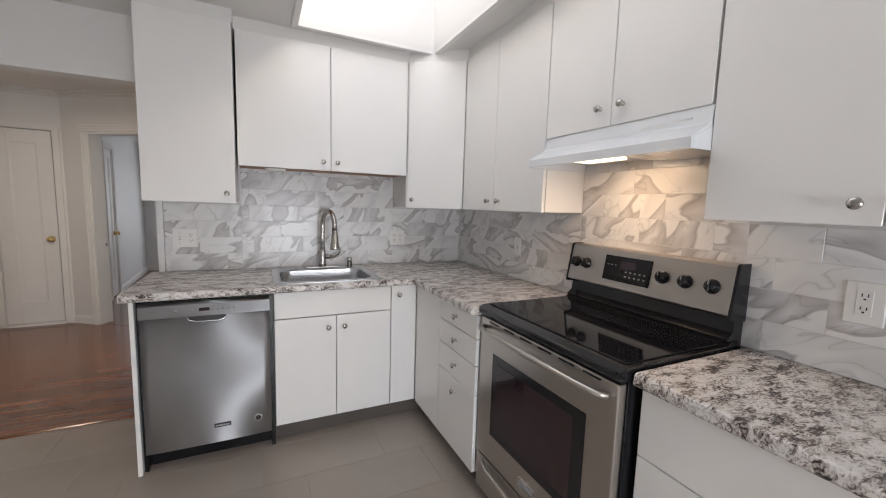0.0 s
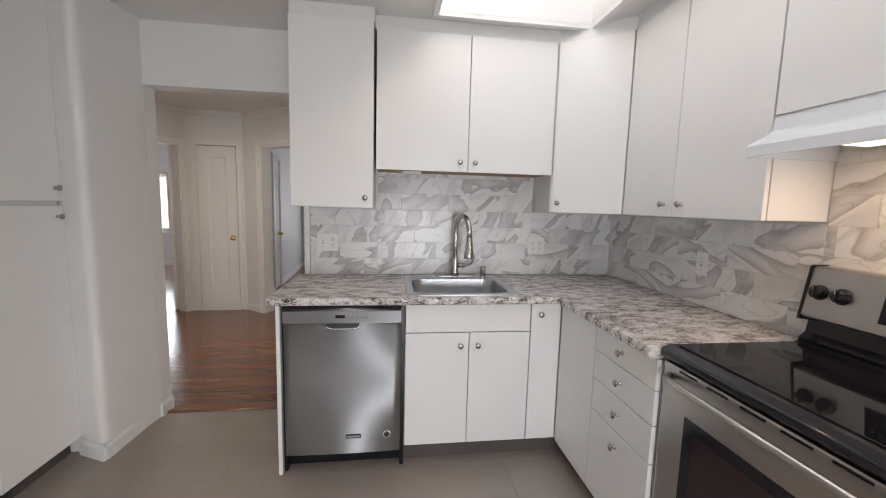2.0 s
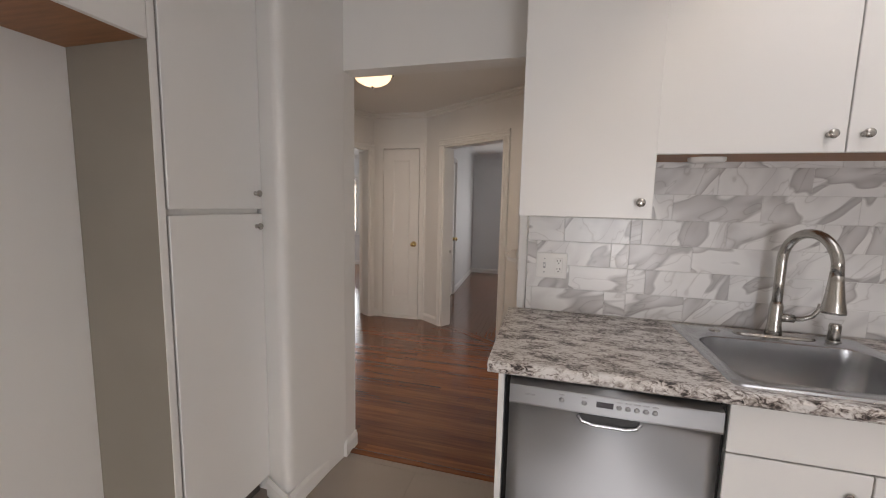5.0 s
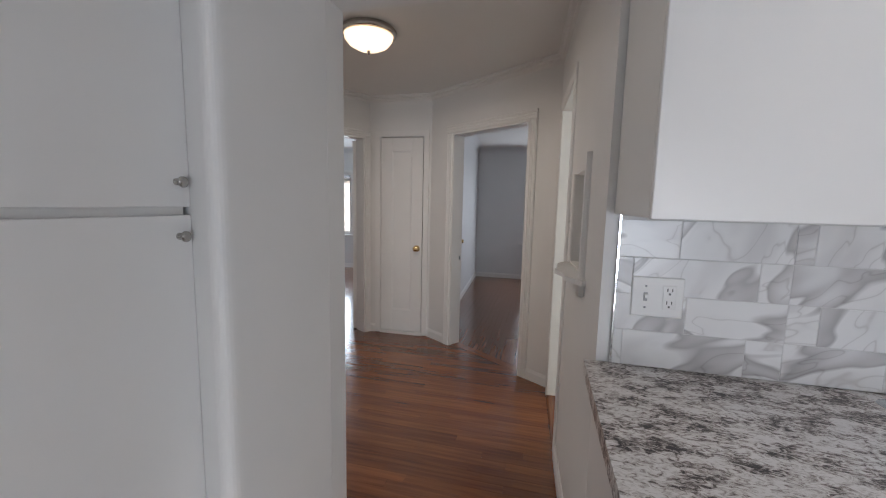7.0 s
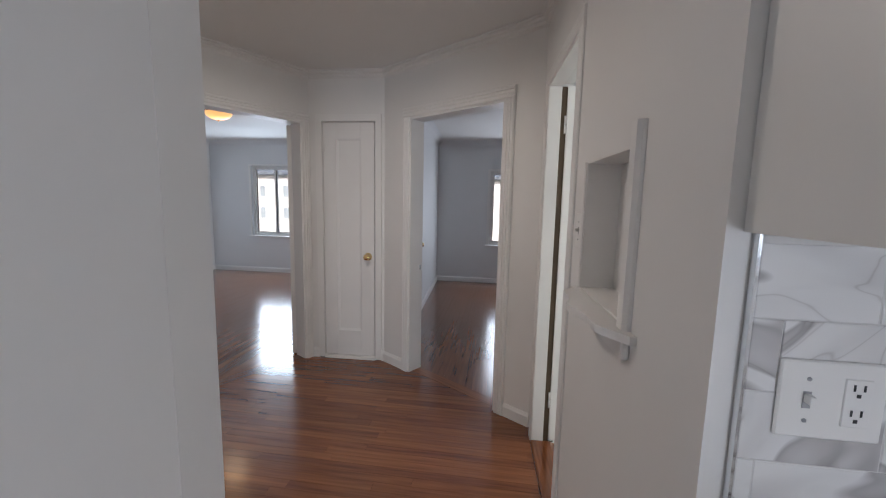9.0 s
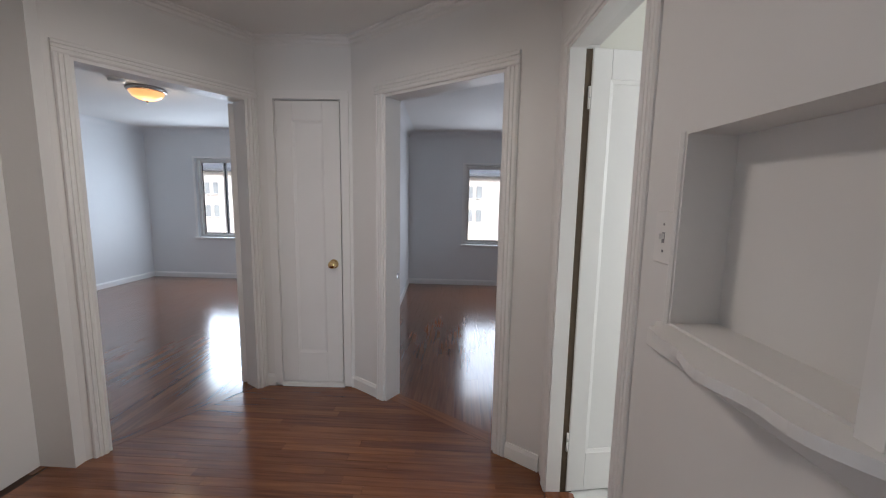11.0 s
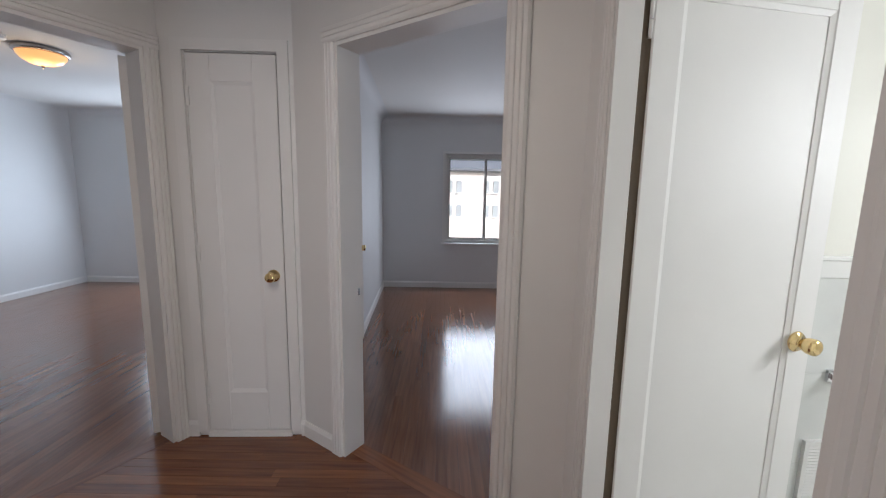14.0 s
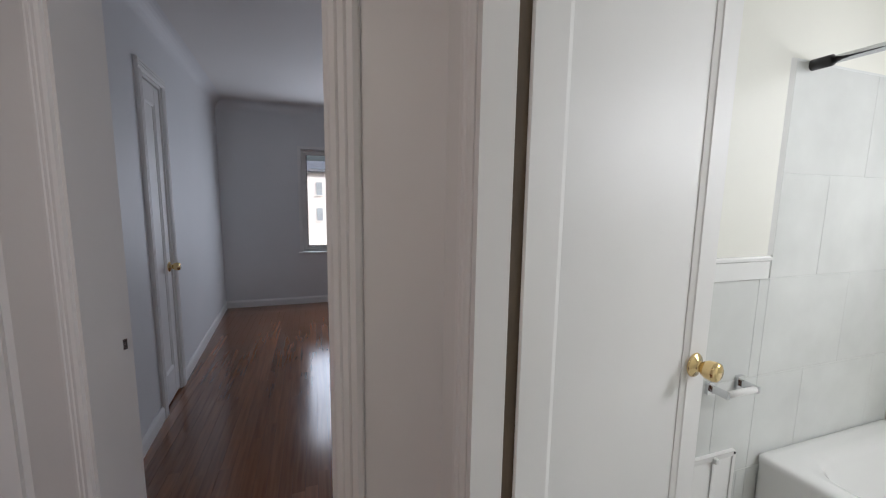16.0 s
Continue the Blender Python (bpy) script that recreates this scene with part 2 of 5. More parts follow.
BLACKGLASS = material("black_ceramic_glass", (0.008, 0.008, 0.010), 0.05, 0, 0.05, 6, spec=0.3)
OVENGLASS = material("oven_door_glass", (0.035, 0.020, 0.024), 0.06, 0, 0.1, 3)
PLASTIC = material("white_plastic", (0.80, 0.79, 0.77), 0.35, 0, 0.02, 8)
GREYPLASTIC = material("grey_marking", (0.35, 0.35, 0.36), 0.5, 0, 0.05)
DARKPLASTIC = material("dark_plastic", (0.03, 0.03, 0.032), 0.4, 0, 0.1)
PORCELAIN = material("white_porcelain", (0.82, 0.82, 0.80), 0.1, 0, 0.015, 3)
BATHPAINT = material("bath_paint", (0.80, 0.79, 0.72), 0.55, 0, 0.02, 2)
BATHTILE = material("bath_wall_tile", (0.72, 0.73, 0.71), 0.18, 0, 0.10, 3.5, rand=0.02)
HOODWHITE = material("hood_enamel", (0.78, 0.80, 0.82), 0.25, 0, 0.02, 6)
LAMPGLASS = glow("lit_frosted_glass", (1.0, 0.72, 0.45), 2.0)
LAMPGLASS2 = glow("lit_amber_glass", (1.0, 0.52, 0.17), 0.9)
GAPWOOD = material("shaded_jamb_wood", (0.09, 0.06, 0.035), 0.7, 0, 0.2, 8, 0.1, 30, (6, 6, 1))
HOODLIGHT = glow("hood_lens", (1.0, 0.76, 0.52), 2.6)
DISPLAY = material("display_window", (0.02, 0.012, 0.02), 0.1)
PANE = glass("window_glass")


# ---- mesh helpers ----
def bm_box(x0, x1, y0, y1, z0, z1, bevel=0.0, seg=1, bm=None):
    own = bm is None
    bm = bm or bmesh.new()
    vs = [bm.verts.new((x, y, z)) for x in (x0, x1) for y in (y0, y1) for z in (z0, z1)]
    fs = [(0, 1, 3, 2), (4, 6, 7, 5), (0, 4, 5, 1), (2, 3, 7, 6), (0, 2, 6, 4), (1, 5, 7, 3)]
    made = [bm.faces.new([vs[i] for i in f]) for f in fs]
    if bevel:
        es = {e for f in made for e in f.edges}
        bmesh.ops.bevel(bm, geom=list(es), offset=bevel, segments=seg, profile=0.6, affect="EDGES")
    if own:
        bmesh.ops.recalc_face_normals(bm, faces=bm.faces)
    return bm


def bm_join(*boxes):
    bm = bmesh.new()
    for b in boxes:
        bm_box(*b, bm=bm)
    bmesh.ops.recalc_face_normals(bm, faces=bm.faces)
    return bm


def bm_turn(profile, seg=24, m=None, cap=True):
    """A turned solid round z from (radius, height) pairs, moved by m."""
    bm = bmesh.new()
    rings = []
    for r, z in profile:
        rings.append([bm.verts.new((max(r, 1e-4) * math.cos(2 * math.pi * i / seg), max(r, 1e-4) * math.sin(2 * math.pi * i / seg), z)) for i in range(seg)])
    for a, b in zip(rings, rings[1:]):
        for i in range(seg):
            bm.faces.new((a[i], a[(i + 1) % seg], b[(i + 1) % seg], b[i]))
    if cap:
        bm.faces.new(rings[0]), bm.faces.new(rings[-1])
    bmesh.ops.recalc_face_normals(bm, faces=bm.faces)
    for f in bm.faces:
        f.smooth = True
    if m is not None:
        bm.transform(m)
    return bm


def bm_tube(points, radius, seg=12):
    """A round bar along points; radius may be a list."""
    bm = bmesh.new()
    pts = [Vector(p) for p in points]
    rad = radius if isinstance(radius, (list, tuple)) else [radius] * len(pts)
    rings, side = [], None
    for i, p in enumerate(pts):
        d = (pts[min(i + 1, len(pts) - 1)] - pts[max(i - 1, 0)]).normalized()
        if side is None:
            side = d.orthogonal().normalized()
        side = (side - d * side.dot(d)).normalized()
        up = d.cross(side)
        rings.append([bm.verts.new(p + rad[i] * (math.cos(2 * math.pi * k / seg) * side + math.sin(2 * math.pi * k / seg) * up)) for k in range(seg)])
    for a, b in zip(rings, rings[1:]):
        for k in range(seg):
            bm.faces.new((a[k], a[(k + 1) % seg], b[(k + 1) % seg], b[k]))
    bm.faces.new(rings[0]), bm.faces.new(rings[-1])
    bmesh.ops.recalc_face_normals(bm, faces=bm.faces)
    for f in bm.faces:
        f.smooth = True
    return bm


def bm_prism(profile, axis, a, b):
    """A closed outline swept along an axis. x: outline in (y, z); y: (x, z); z: (x, y)."""
    bm = bmesh.new()
    place = {"x": lambda p, t: (t, p[0], p[1]), "y": lambda p, t: (p[0], t, p[1]), "z": lambda p, t: (p[0], p[1], t)}[axis]
    r0, r1 = [bm.verts.new(place(p, a)) for p in profile], [bm.verts.new(place(p, b)) for p in profile]
    k = len(profile)
    for i in range(k):
        bm.faces.new((r0[i], r0[(i + 1) % k], r1[(i + 1) % k], r1[i]))
    bm.faces.new(r0), bm.faces.new(r1)
    bmesh.ops.recalc_face_normals(bm, faces=bm.faces)
    return bm


def mesh(name, bm, mat):
    me = bpy.data.meshes.new(name)
    bm.to_mesh(me)
    bm.free()
    me.materials.append(mat)
    return me


def part(name, bm, mat, parent, label="", m=None):
    ob = new(name, mesh(name, bm, mat))
    ob.parent = parent
    if m is not None:
        ob.matrix_basis = m
    if label:
        tagged(ob, label)
    return ob


def thing(name, label, category, m=None, group="", kind=""):
    ob = new(name)
    ob.empty_display_size = 0.1
    if m is not None:
        ob.matrix_basis = m
    return tagged(ob, label, category, group, kind)


def solid(name, bm, mat, label, category, m=None, group="", kind=""):
    ob = new(name, mesh(name, bm, mat))
    if m is not None:
        ob.matrix_basis = m
    return tagged(ob, label, category, group, kind)


def run(p0, p1):
    """A pose at p0 whose x axis runs along the ground to p1; y is then to its left."""
    return pose(p0[0], p0[1], 0, 0, 0, math.degrees(math.atan2(p1[1] - p0[1], p1[0] - p0[0])))


def wall(name, p0, p1, thick, z1, mat, label, openings=(), z0=0.0):
    """A wall whose face runs from p0 to p1 and whose thickness lies to the left of that way (right if negative)."""
    length = math.hypot(p1[0] - p0[0], p1[1] - p0[1])
    y0, y1 = min(0, thick), max(0, thick)
    boxes, s = [], 0.0
    for a, b, lo, hi in sorted(openings):
        if a > s:
            boxes.append((s, a, y0, y1, z0, z1))
        if lo > z0:
            boxes.append((a, b, y0, y1, z0, lo))
        if hi < z1:
            boxes.append((a, b, y0, y1, hi, z1))
        s = b
    if s < length:
        boxes.append((s, length, y0, y1, z0, z1))
    bm = bm_join(*boxes)
    bmesh.ops.remove_doubles(bm, verts=bm.verts, dist=1e-5)
    ob = solid(name, bm, mat, label, "wall", run(p0, p1), kind="structure")
    return ob


def baseboard(p0, p1, h=0.085, d=0.014, mat=None, label="white painted wooden baseboard with eased top edge"):
    """Stands out to the right of the way from p0 to p1."""
    length = math.hypot(p1[0] - p0[0], p1[1] - p0[1])
    prof = [(0, 0), (-d, 0), (-d, h - 0.02), (-d * 0.55, h - 0.006), (-d * 0.4, h), (0, h)]
    return solid("baseboard", bm_prism(prof, "x", 0, length), mat or TRIM, label, "baseboard", run(p0, p1), kind="structure")


# ---- plan ----
CK, CH = 2.37, 2.40                      # ceilings of the kitchen and of the other rooms
A, B = (-1.61, 6.008), (-0.440, 5.215)     # angled wall with the near bedroom's doorway
C, D = (-2.25, 5.987), (-2.78, 5.08)      # angled wall with the far bedroom's doorway
P0, P1 = (-0.440, 5.215), (-0.358, 3.5)   # hall wall with the niche
WX = -0.38                              # hall's wall with the niche
SINKY, RIGHTX = 3.5, 1.70

solid("subfloor", bm_box(-6.4, 2.2, -1.9, 9.9, -0.30, -0.012), SUBFLOOR, "dark boarding under the floors", "floor", kind="structure")

# kitchen walls
wall("wall_sink", (-0.245, SINKY), (RIGHTX + 0.12, SINKY), 0.12, CK, WALL, "off-white painted plaster wall behind the sink")
wall("wall_range", (RIGHTX, SINKY), (RIGHTX, -1.6), 0.12, CH + 0.1, WALL, "off-white painted plaster wall behind the range")
# Out of view; its opening is assumed, for the rear daylight.
wall("wall_back", (RIGHTX + 0.12, -1.6), (-1.9, -1.6), 0.12, CH + 0.1, WALL, "unseen off-white painted plaster wall with an assumed opening", [(0.57, 1.57, 0.03, 2.06)])
wall("wall_fridge", (-1.80, -1.6), (-1.80, 3.16), 0.12, CH + 0.1, WALL, "off-white painted wall behind the refrigerator space")
corner = [((1 - u) ** 2 * -1.335 + 2 * u * (1 - u) * -1.287 + u * u * -1.2815, (1 - u) ** 2 * 3.097 + 2 * u * (1 - u) * 3.076 + u * u * 3.125) for u in (0, 0.12, 0.25, 0.38, 0.5, 0.62, 0.75, 0.88, 1)]
solid("wall_pier", bm_prism([(-1.80, 3.18), (-1.46, 3.161)] + corner + [(-1.2405, 3.4995), (-1.80, 3.4995)], "z", 0, CK), WALL, "off-white painted wall beside the pantry with rounded corners", "wall", kind="structure")
wall("wall_doorway", (-2.95, SINKY), (-0.36, SINKY), 0.11, CH + 0.1, WALL, "off-white painted wall with a plain opening to the hall", [(1.71, 2.7, 0, 2.015)])
well = (0.42, 1.26, 1.2, 3.11)
# Unseen slab, added to stop sun leaking in between walls and ceilings.
solid("roof", bm_join((-6.6, 0.40, -2.1, 10.0, 2.505, 2.62), (1.28, 2.4, -2.1, 10.0, 2.505, 2.62), (0.40, 1.28, -2.1, 1.18, 2.505, 2.62), (0.40, 1.28, 3.13, 10.0, 2.505, 2.62)), SUBFLOOR, "unseen dark slab over the rooms that blocks light leaks", "roof", kind="structure")
bm = bm_join((-1.9, well[0], -1.72, SINKY, CK, CK + 0.1), (well[1], RIGHTX + 0.12, -1.72, SINKY, CK, CK + 0.1), (well[0], well[1], -1.72, well[2], CK, CK + 0.1), (well[0], well[1], well[3], SINKY, CK, CK + 0.1))
solid("ceiling_kitchen", bm, CEIL, "white painted kitchen ceiling with a skylight opening", "ceiling", kind="structure")

# hall, bedrooms and bath
BX0, BX1 = -1.53, -1.72
wall("wall_niche", P0, P1, 0.12, CH, WALL, "off-white painted hall wall with a recessed niche", [(0.14, 0.785, 0, 2.0), (0.98, 1.38, 1.10, 1.515)])
wall("wall_angled_near", A, B, 0.12, CH, WALL, "off-white painted angled hall wall with a doorway", [(0.305, 1.155, 0, 2.0)])
wall("wall_angled_far", D, C, 0.12, CH, WALL, "off-white painted angled hall wall with a doorway", [(0.13, 0.985, 0, 2.0)])
wall("wall_closet", C, A, 0.12, CH, WALL, "off-white painted hall wall with a narrow closet door", [(0.12, 0.565, 0.03, 2.005)])
wall("wall_hall_west", (-2.95, SINKY + 0.11), (-2.95, 5.1), 0.12, CH, WALL, "off-white painted hall wall")
solid("wall_hall_corner", bm_box(-3.07, -2.76, 5.06, 5.18, 0, CH), WALL, "off-white painted hall wall end", "wall", kind="structure")
solid("ceiling_hall", bm_prism([(-3.07, SINKY + 0.11), (WX + 0.12, SINKY + 0.11), (WX + 0.12, 5.20), (-0.33, 5.26), (-1.53, 6.11), (-2.36, 6.1), (-2.9, 5.18), (-3.07, 5.18)], "z", CH, CH + 0.1), CEIL, "cream painted hall ceiling", "ceiling", kind="structure")
wall("wall_facade", (2.0, 9.5), (-6.2, 9.5), -0.16, CH, BEDWALL, "pale grey painted bedroom wall with windows", [(1.70, 2.84, 0.655, 1.90), (6.30, 7.20, 0.68, 1.95)])
wall("wall_bedroom_left", (BX0, 6.05), (BX1, 9.5), 0.10, CH, BEDWALL, "pale grey painted bedroom wall with a closet door", [(1.03, 1.40, 0, 2.0)])
wall("wall_bedroom_right", (1.9, 9.5), (1.9, 5.1), 0.1, CH, BEDWALL, "pale grey painted bedroom wall")
wall("wall_bath_bedroom", (-0.36, 5.50), (1.95, 5.50), -0.13, CH, BEDWALL, "painted wall between bath and bedroom")
solid("ceiling_bedroom", bm_prism([(-1.9, 6.2), (-1.55, 6.09), (-0.36, 5.25), (-0.30, 5.40), (2.05, 5.40), (2.05, 9.66), (-1.9, 9.66)], "z", CH - 0.02, CH + 0.1), CEIL, "white painted bedroom ceiling", "ceiling", kind="structure")
wall("wall_far_left", (-6.02, 4.4), (-6.02, 9.5), 0.12, CH, BEDWALL, "pale grey painted bedroom wall")
wall("wall_far_right", (-2.42, 9.5), (-2.42, 6.08), 0.12, CH, BEDWALL, "pale grey painted bedroom wall")
wall("wall_far_near", (-2.9, 4.4), (-6.1, 4.4), 0.12, CH, BEDWALL, "pale grey painted bedroom wall")
solid("ceiling_far_bedroom", bm_prism([(-6.14, 4.28), (-3.07, 4.28), (-3.07, 5.18), (-2.9, 5.18), (-2.42, 6.02), (-2.3, 6.1), (-2.3, 9.6), (-6.14, 9.6)], "z", CH, CH + 0.1), CEIL, "white painted bedroom ceiling", "ceiling", kind="structure")
wall("wall_bath_end", (-0.25, 5.36), (1.75, 5.36), 0.02, CH, BATHPAINT, "cream gloss painted bathroom wall", z0=0)
# Opening made up to go with the bathroom's fill lamp.
wall("wall_bath_side", (1.66, 5.4), (1.66, 3.62), 0.1, CH, BATHPAINT, "unseen cream painted bathroom wall with an invented opening", [(0.7, 1.3, 1.25, 2.05)])
wall("wall_bath_near", (1.76, 3.63), (-0.25, 3.63), 0.005, CH, BATHPAINT, "cream painted bathroom wall")
solid("ceiling_bath", bm_prism([(-0.25, 3.6), (1.78, 3.6), (1.78, 5.38), (-0.33, 5.38), (-0.33, 5.16), (-0.25, 5.12)], "z", CH, CH + 0.1), CEIL, "white painted bathroom ceiling", "ceiling", kind="structure")
solid("floor_bath", bm_box(-0.36, 1.70, 3.6, 5.4, -0.011, 0.004), BATHTILE, "pale bathroom floor", "floor", kind="structure")
solid("floor_kitchen", bm_box(-1.85, 1.75, -1.7, 3.535, -0.011, -0.003), FLOORGROUT, "taupe tiled kitchen floor", "floor", kind="structure")
floor_hall = solid("floor_hall", bm_prism([(-3.1, 3.56), (WX + 0.1, 3.56), (WX + 0.1, 5.10), (-0.3, 5.2), (-1.45, 6.1), (-1.66, 6.2), (-2.2, 6.2), (-2.45, 6.05), (-3.1, 5.1)], "z", -0.011, -0.004), SUBFLOOR, "red-brown strip hardwood hall floor", "floor", kind="structure")
solid("threshold", bm_prism([(3.525, 0), (3.525, 0.004), (3.535, 0.008), (3.555, 0.008), (3.565, 0.004), (3.565, 0)], "x", -1.25, -0.36), HALLWOOD2, "thin red-brown wooden threshold strip", "threshold", kind="structure")

solid("threshold_bath", bm_prism([(-0.012, 0), (-0.010, 0.010), (0.0, 0.014), (0.10, 0.014), (0.125, 0.006), (0.125, 0)], "x", 0.157, 0.778), HALLWOOD2, "red-brown wooden door sill of the bathroom", "threshold", run(P0, P1), kind="structure")


# ---- trim ----
def casing(p0, p1, s0, s1, top, w=0.07, d=0.02, depth=0.13, label="white painted moulded door casing"):
    """Reeded boards round an opening on the right-hand face of a wall, with jamb linings through it."""
    m = run(p0, p1)
    reed = lambda a, b: [(a, 0), (a, -d * 0.7), (a + (b - a) * 0.12, -d), (a + (b - a) * 0.30, -d), (a + (b - a) * 0.36, -d * 0.72), (a + (b - a) * 0.42, -d), (a + (b - a) * 0.60, -d), (a + (b - a) * 0.66, -d * 0.72), (a + (b - a) * 0.72, -d), (a + (b - a) * 0.9, -d), (b, -d * 0.55), (b, 0)]
    for a, b in ((s0, s0 - w), (s1, s1 + w)):
        solid("trim", bm_prism(reed(a, b), "z", 0, top), TRIM, label, "door casing", m, kind="structure")
    head = [(-y, z) for z, y in reed(top, top + w)]
    solid("trim", bm_prism([(-y, z) for y, z in head], "x", s0 - w, s1 + w), TRIM, label, "door casing", m, kind="structure")
    solid("jamb", bm_join((s0 - 0.001, s0 + 0.016, -0.004, depth, 0, top - 0.016), (s1 - 0.016, s1 + 0.001, -0.004, depth, 0, top - 0.016), (s0, s1, -0.004, depth, top - 0.016, top + 0.001)), TRIM, "white painted door jamb lining", "door jamb", m, kind="structure")


casing(A, B, 0.305, 1.155, 2.0)
casing(D, C, 0.13, 0.985, 2.0, w=0.062)
casing(P0, P1, 0.14, 0.785, 2.0, w=0.06, d=0.011, depth=0.062)
casing((BX0, 6.05), (BX1, 9.5), 1.03, 1.40, 2.0, w=0.06, depth=0.1)
CL = run(C, A) @ pose(-0.02, 0, 0)
solid("trim", bm_join((0.085, 0.137, -0.018, 0, 0.03, 2.062), (0.588, 0.640, -0.018, 0, 0.03, 2.062), (0.137, 0.588, -0.018, 0, 2.008, 2.062), (0.137, 0.588, -0.018, 0.02, 0.0, 0.026)), TRIM, "white painted flat casing round the closet door", "door casing", CL, kind="structure")


def crown(p0, p1):
    length = math.hypot(p1[0] - p0[0], p1[1] - p0[1])
    prof = [(0, CH), (-0.045, CH), (-0.045, CH - 0.008), (-0.032, CH - 0.012), (-0.030, CH - 0.024), (-0.016, CH - 0.030), (-0.014, CH - 0.046), (-0.005, CH - 0.052), (0, CH - 0.06)]
    solid("crown_moulding", bm_prism(prof, "x", 0, length), CEIL, "cream stepped crown moulding", "moulding", run(p0, p1), kind="structure")


def cove(p0, p1, r=0.10, top=CH):
    length = math.hypot(p1[0] - p0[0], p1[1] - p0[1])
    arc = [(-r + r * math.cos(a), top - r + r * math.sin(a)) for a in [i * math.pi / 16 for i in range(9)]]
    solid("cove", bm_prism(arc + [(0, top)], "x", 0, length), BEDWALL, "rounded plaster cove between wall and ceiling", "moulding", run(p0, p1), kind="structure")


for pair in ((D, C), (C, A), (A, B), (P0, P1)):
    crown(*pair)
cove((BX1, 9.5), (1.9, 9.5), top=CH - 0.02)
cove((BX0, 6.05), (BX1, 9.5), top=CH - 0.02)
cove((-6.02, 9.5), (-2.42, 9.5))
cove((-6.02, 4.4), (-6.02, 9.5))


def along(p0, p1, s):
    k = s / math.hypot(p1[0] - p0[0], p1[1] - p0[1])
    return (p0[0] + (p1[0] - p0[0]) * k, p0[1] + (p1[1] - p0[1]) * k)


AB = math.hypot(B[0] - A[0], B[1] - A[1])
for p, q in ((A, along(A, B, 0.235)), (along(A, B, 1.226), B), (along(P0, P1, 0.855), P1), ((-1.2835, 3.078), (-1.263, 3.5)), ((-1.44, 3.144), (-1.276, 3.070)), ((-1.265, 3.5), (-1.226, 3.5)), ((-1.24, 3.5), (-1.24, 3.61)),
             ((BX1, 9.5), (1.9, 9.5)), ((-6.02, 9.5), (-2.42, 9.5)), ((BX0, 6.05), along((BX0, 6.05), (BX1, 9.5), 0.97)), (along((BX0, 6.05), (BX1, 9.5), 1.46), (BX1, 9.5)), ((-6.02, 4.4), (-6.02, 9.5)), (along(C, A, 0.62), A), (C, along(C, A, 0.065))):
    baseboard(p, q)


# ---- doors ----
def brass_knob(parent, m, name="door_knob"):
    k = part(name, bm_turn([(0.0, 0), (0.031, 0), (0.033, 0.003), (0.030, 0.008), (0.015, 0.012), (0.0145, 0.022), (0.020, 0.027), (0.0245, 0.036), (0.026, 0.050), (0.024, 0.060), (0.017, 0.064), (0.0, 0.064)], 28), BRASS, parent, "polished brass door knob", m)
    return k


def panel_door(name, m, w, h, label, knob_x=None, knob_z=0.92, stile=0.10, hinge_x=None, hinge_y=0.0, back_knob=False, thick=0.036, top=0.11, bottom=0.19):
    """A door leaf from x 0 to w, its face at y 0 looking to -y, with one recessed panel."""
    d = thing(name, label, "door", m, kind="structure")
    part("stile", bm_box(0, stile, 0, thick, 0, h, 0.003), TRIM, d)
    part("stile", bm_box(w - stile, w, 0, thick, 0, h, 0.003), TRIM, d)
    part("rail", bm_box(stile, w - stile, 0.0005, thick - 0.0005, h - top, h, 0.002), TRIM, d)
    part("rail", bm_box(stile, w - stile, 0.0005, thick - 0.0005, 0, bottom, 0.002), TRIM, d)
    a, b, lo, hi = stile, w - stile, bottom, h - top
    part("panel", bm_box(a - 0.004, b + 0.004, 0.011, thick - 0.011, lo - 0.004, hi + 0.004), TRIM, d)
    for bead in (bm_prism([(a, 0.003), (a + 0.014, 0.008), (a + 0.014, 0.012), (a, 0.012)], "z", lo, hi), bm_prism([(b, 0.003), (b - 0.014, 0.008), (b - 0.014, 0.012), (b, 0.012)], "z", lo, hi),
                 bm_prism([(0.003, lo), (0.008, lo + 0.014), (0.012, lo + 0.014), (0.012, lo)], "x", a, b), bm_prism([(0.003, hi), (0.008, hi - 0.014), (0.012, hi - 0.014), (0.012, hi)], "x", a, b)):
        part("bead", bead, TRIM, d)
    if knob_x is not None:
        brass_knob(d, pose(knob_x, 0, knob_z, 90))
        if back_knob:
            brass_knob(d, pose(knob_x, thick, knob_z, -90))
    if hinge_x is not None:
        for z in (0.2, h / 2, h - 0.2):
            part("hinge", bm_join((hinge_x - 0.004, hinge_x + 0.012, hinge_y - 0.004, hinge_y + 0.002, z - 0.045, z + 0.045)), TRIM if hinge_y <= 0 else BRASS, d)
    return d


panel_door("door_closet", CL @ pose(0.1435, -0.004, 0.035), 0.434, 1.964, "closed narrow white closet door with one recessed panel and brass knob", 0.38, 0.87, 0.115, 0.0, -0.002, top=0.13, bottom=0.22)
panel_door("door_bedroom_closet", run((BX0, 6.05), (BX1, 9.5)) @ pose(1.05, 0.004, 0.012), 0.33, 1.968, "closed white closet door in the bedroom with brass knob", 0.285, 0.85, 0.085, 0.01, -0.002)
# the far bedroom's door, swung open into its room
panel_door("door_far_bedroom", pose(-2.406, 5.990, 0.012, 0, 0, 114), 0.79, 1.965, "white painted panel door standing open into the bedroom", 0.73, 0.9, hinge_x=0.0, hinge_y=-0.001)
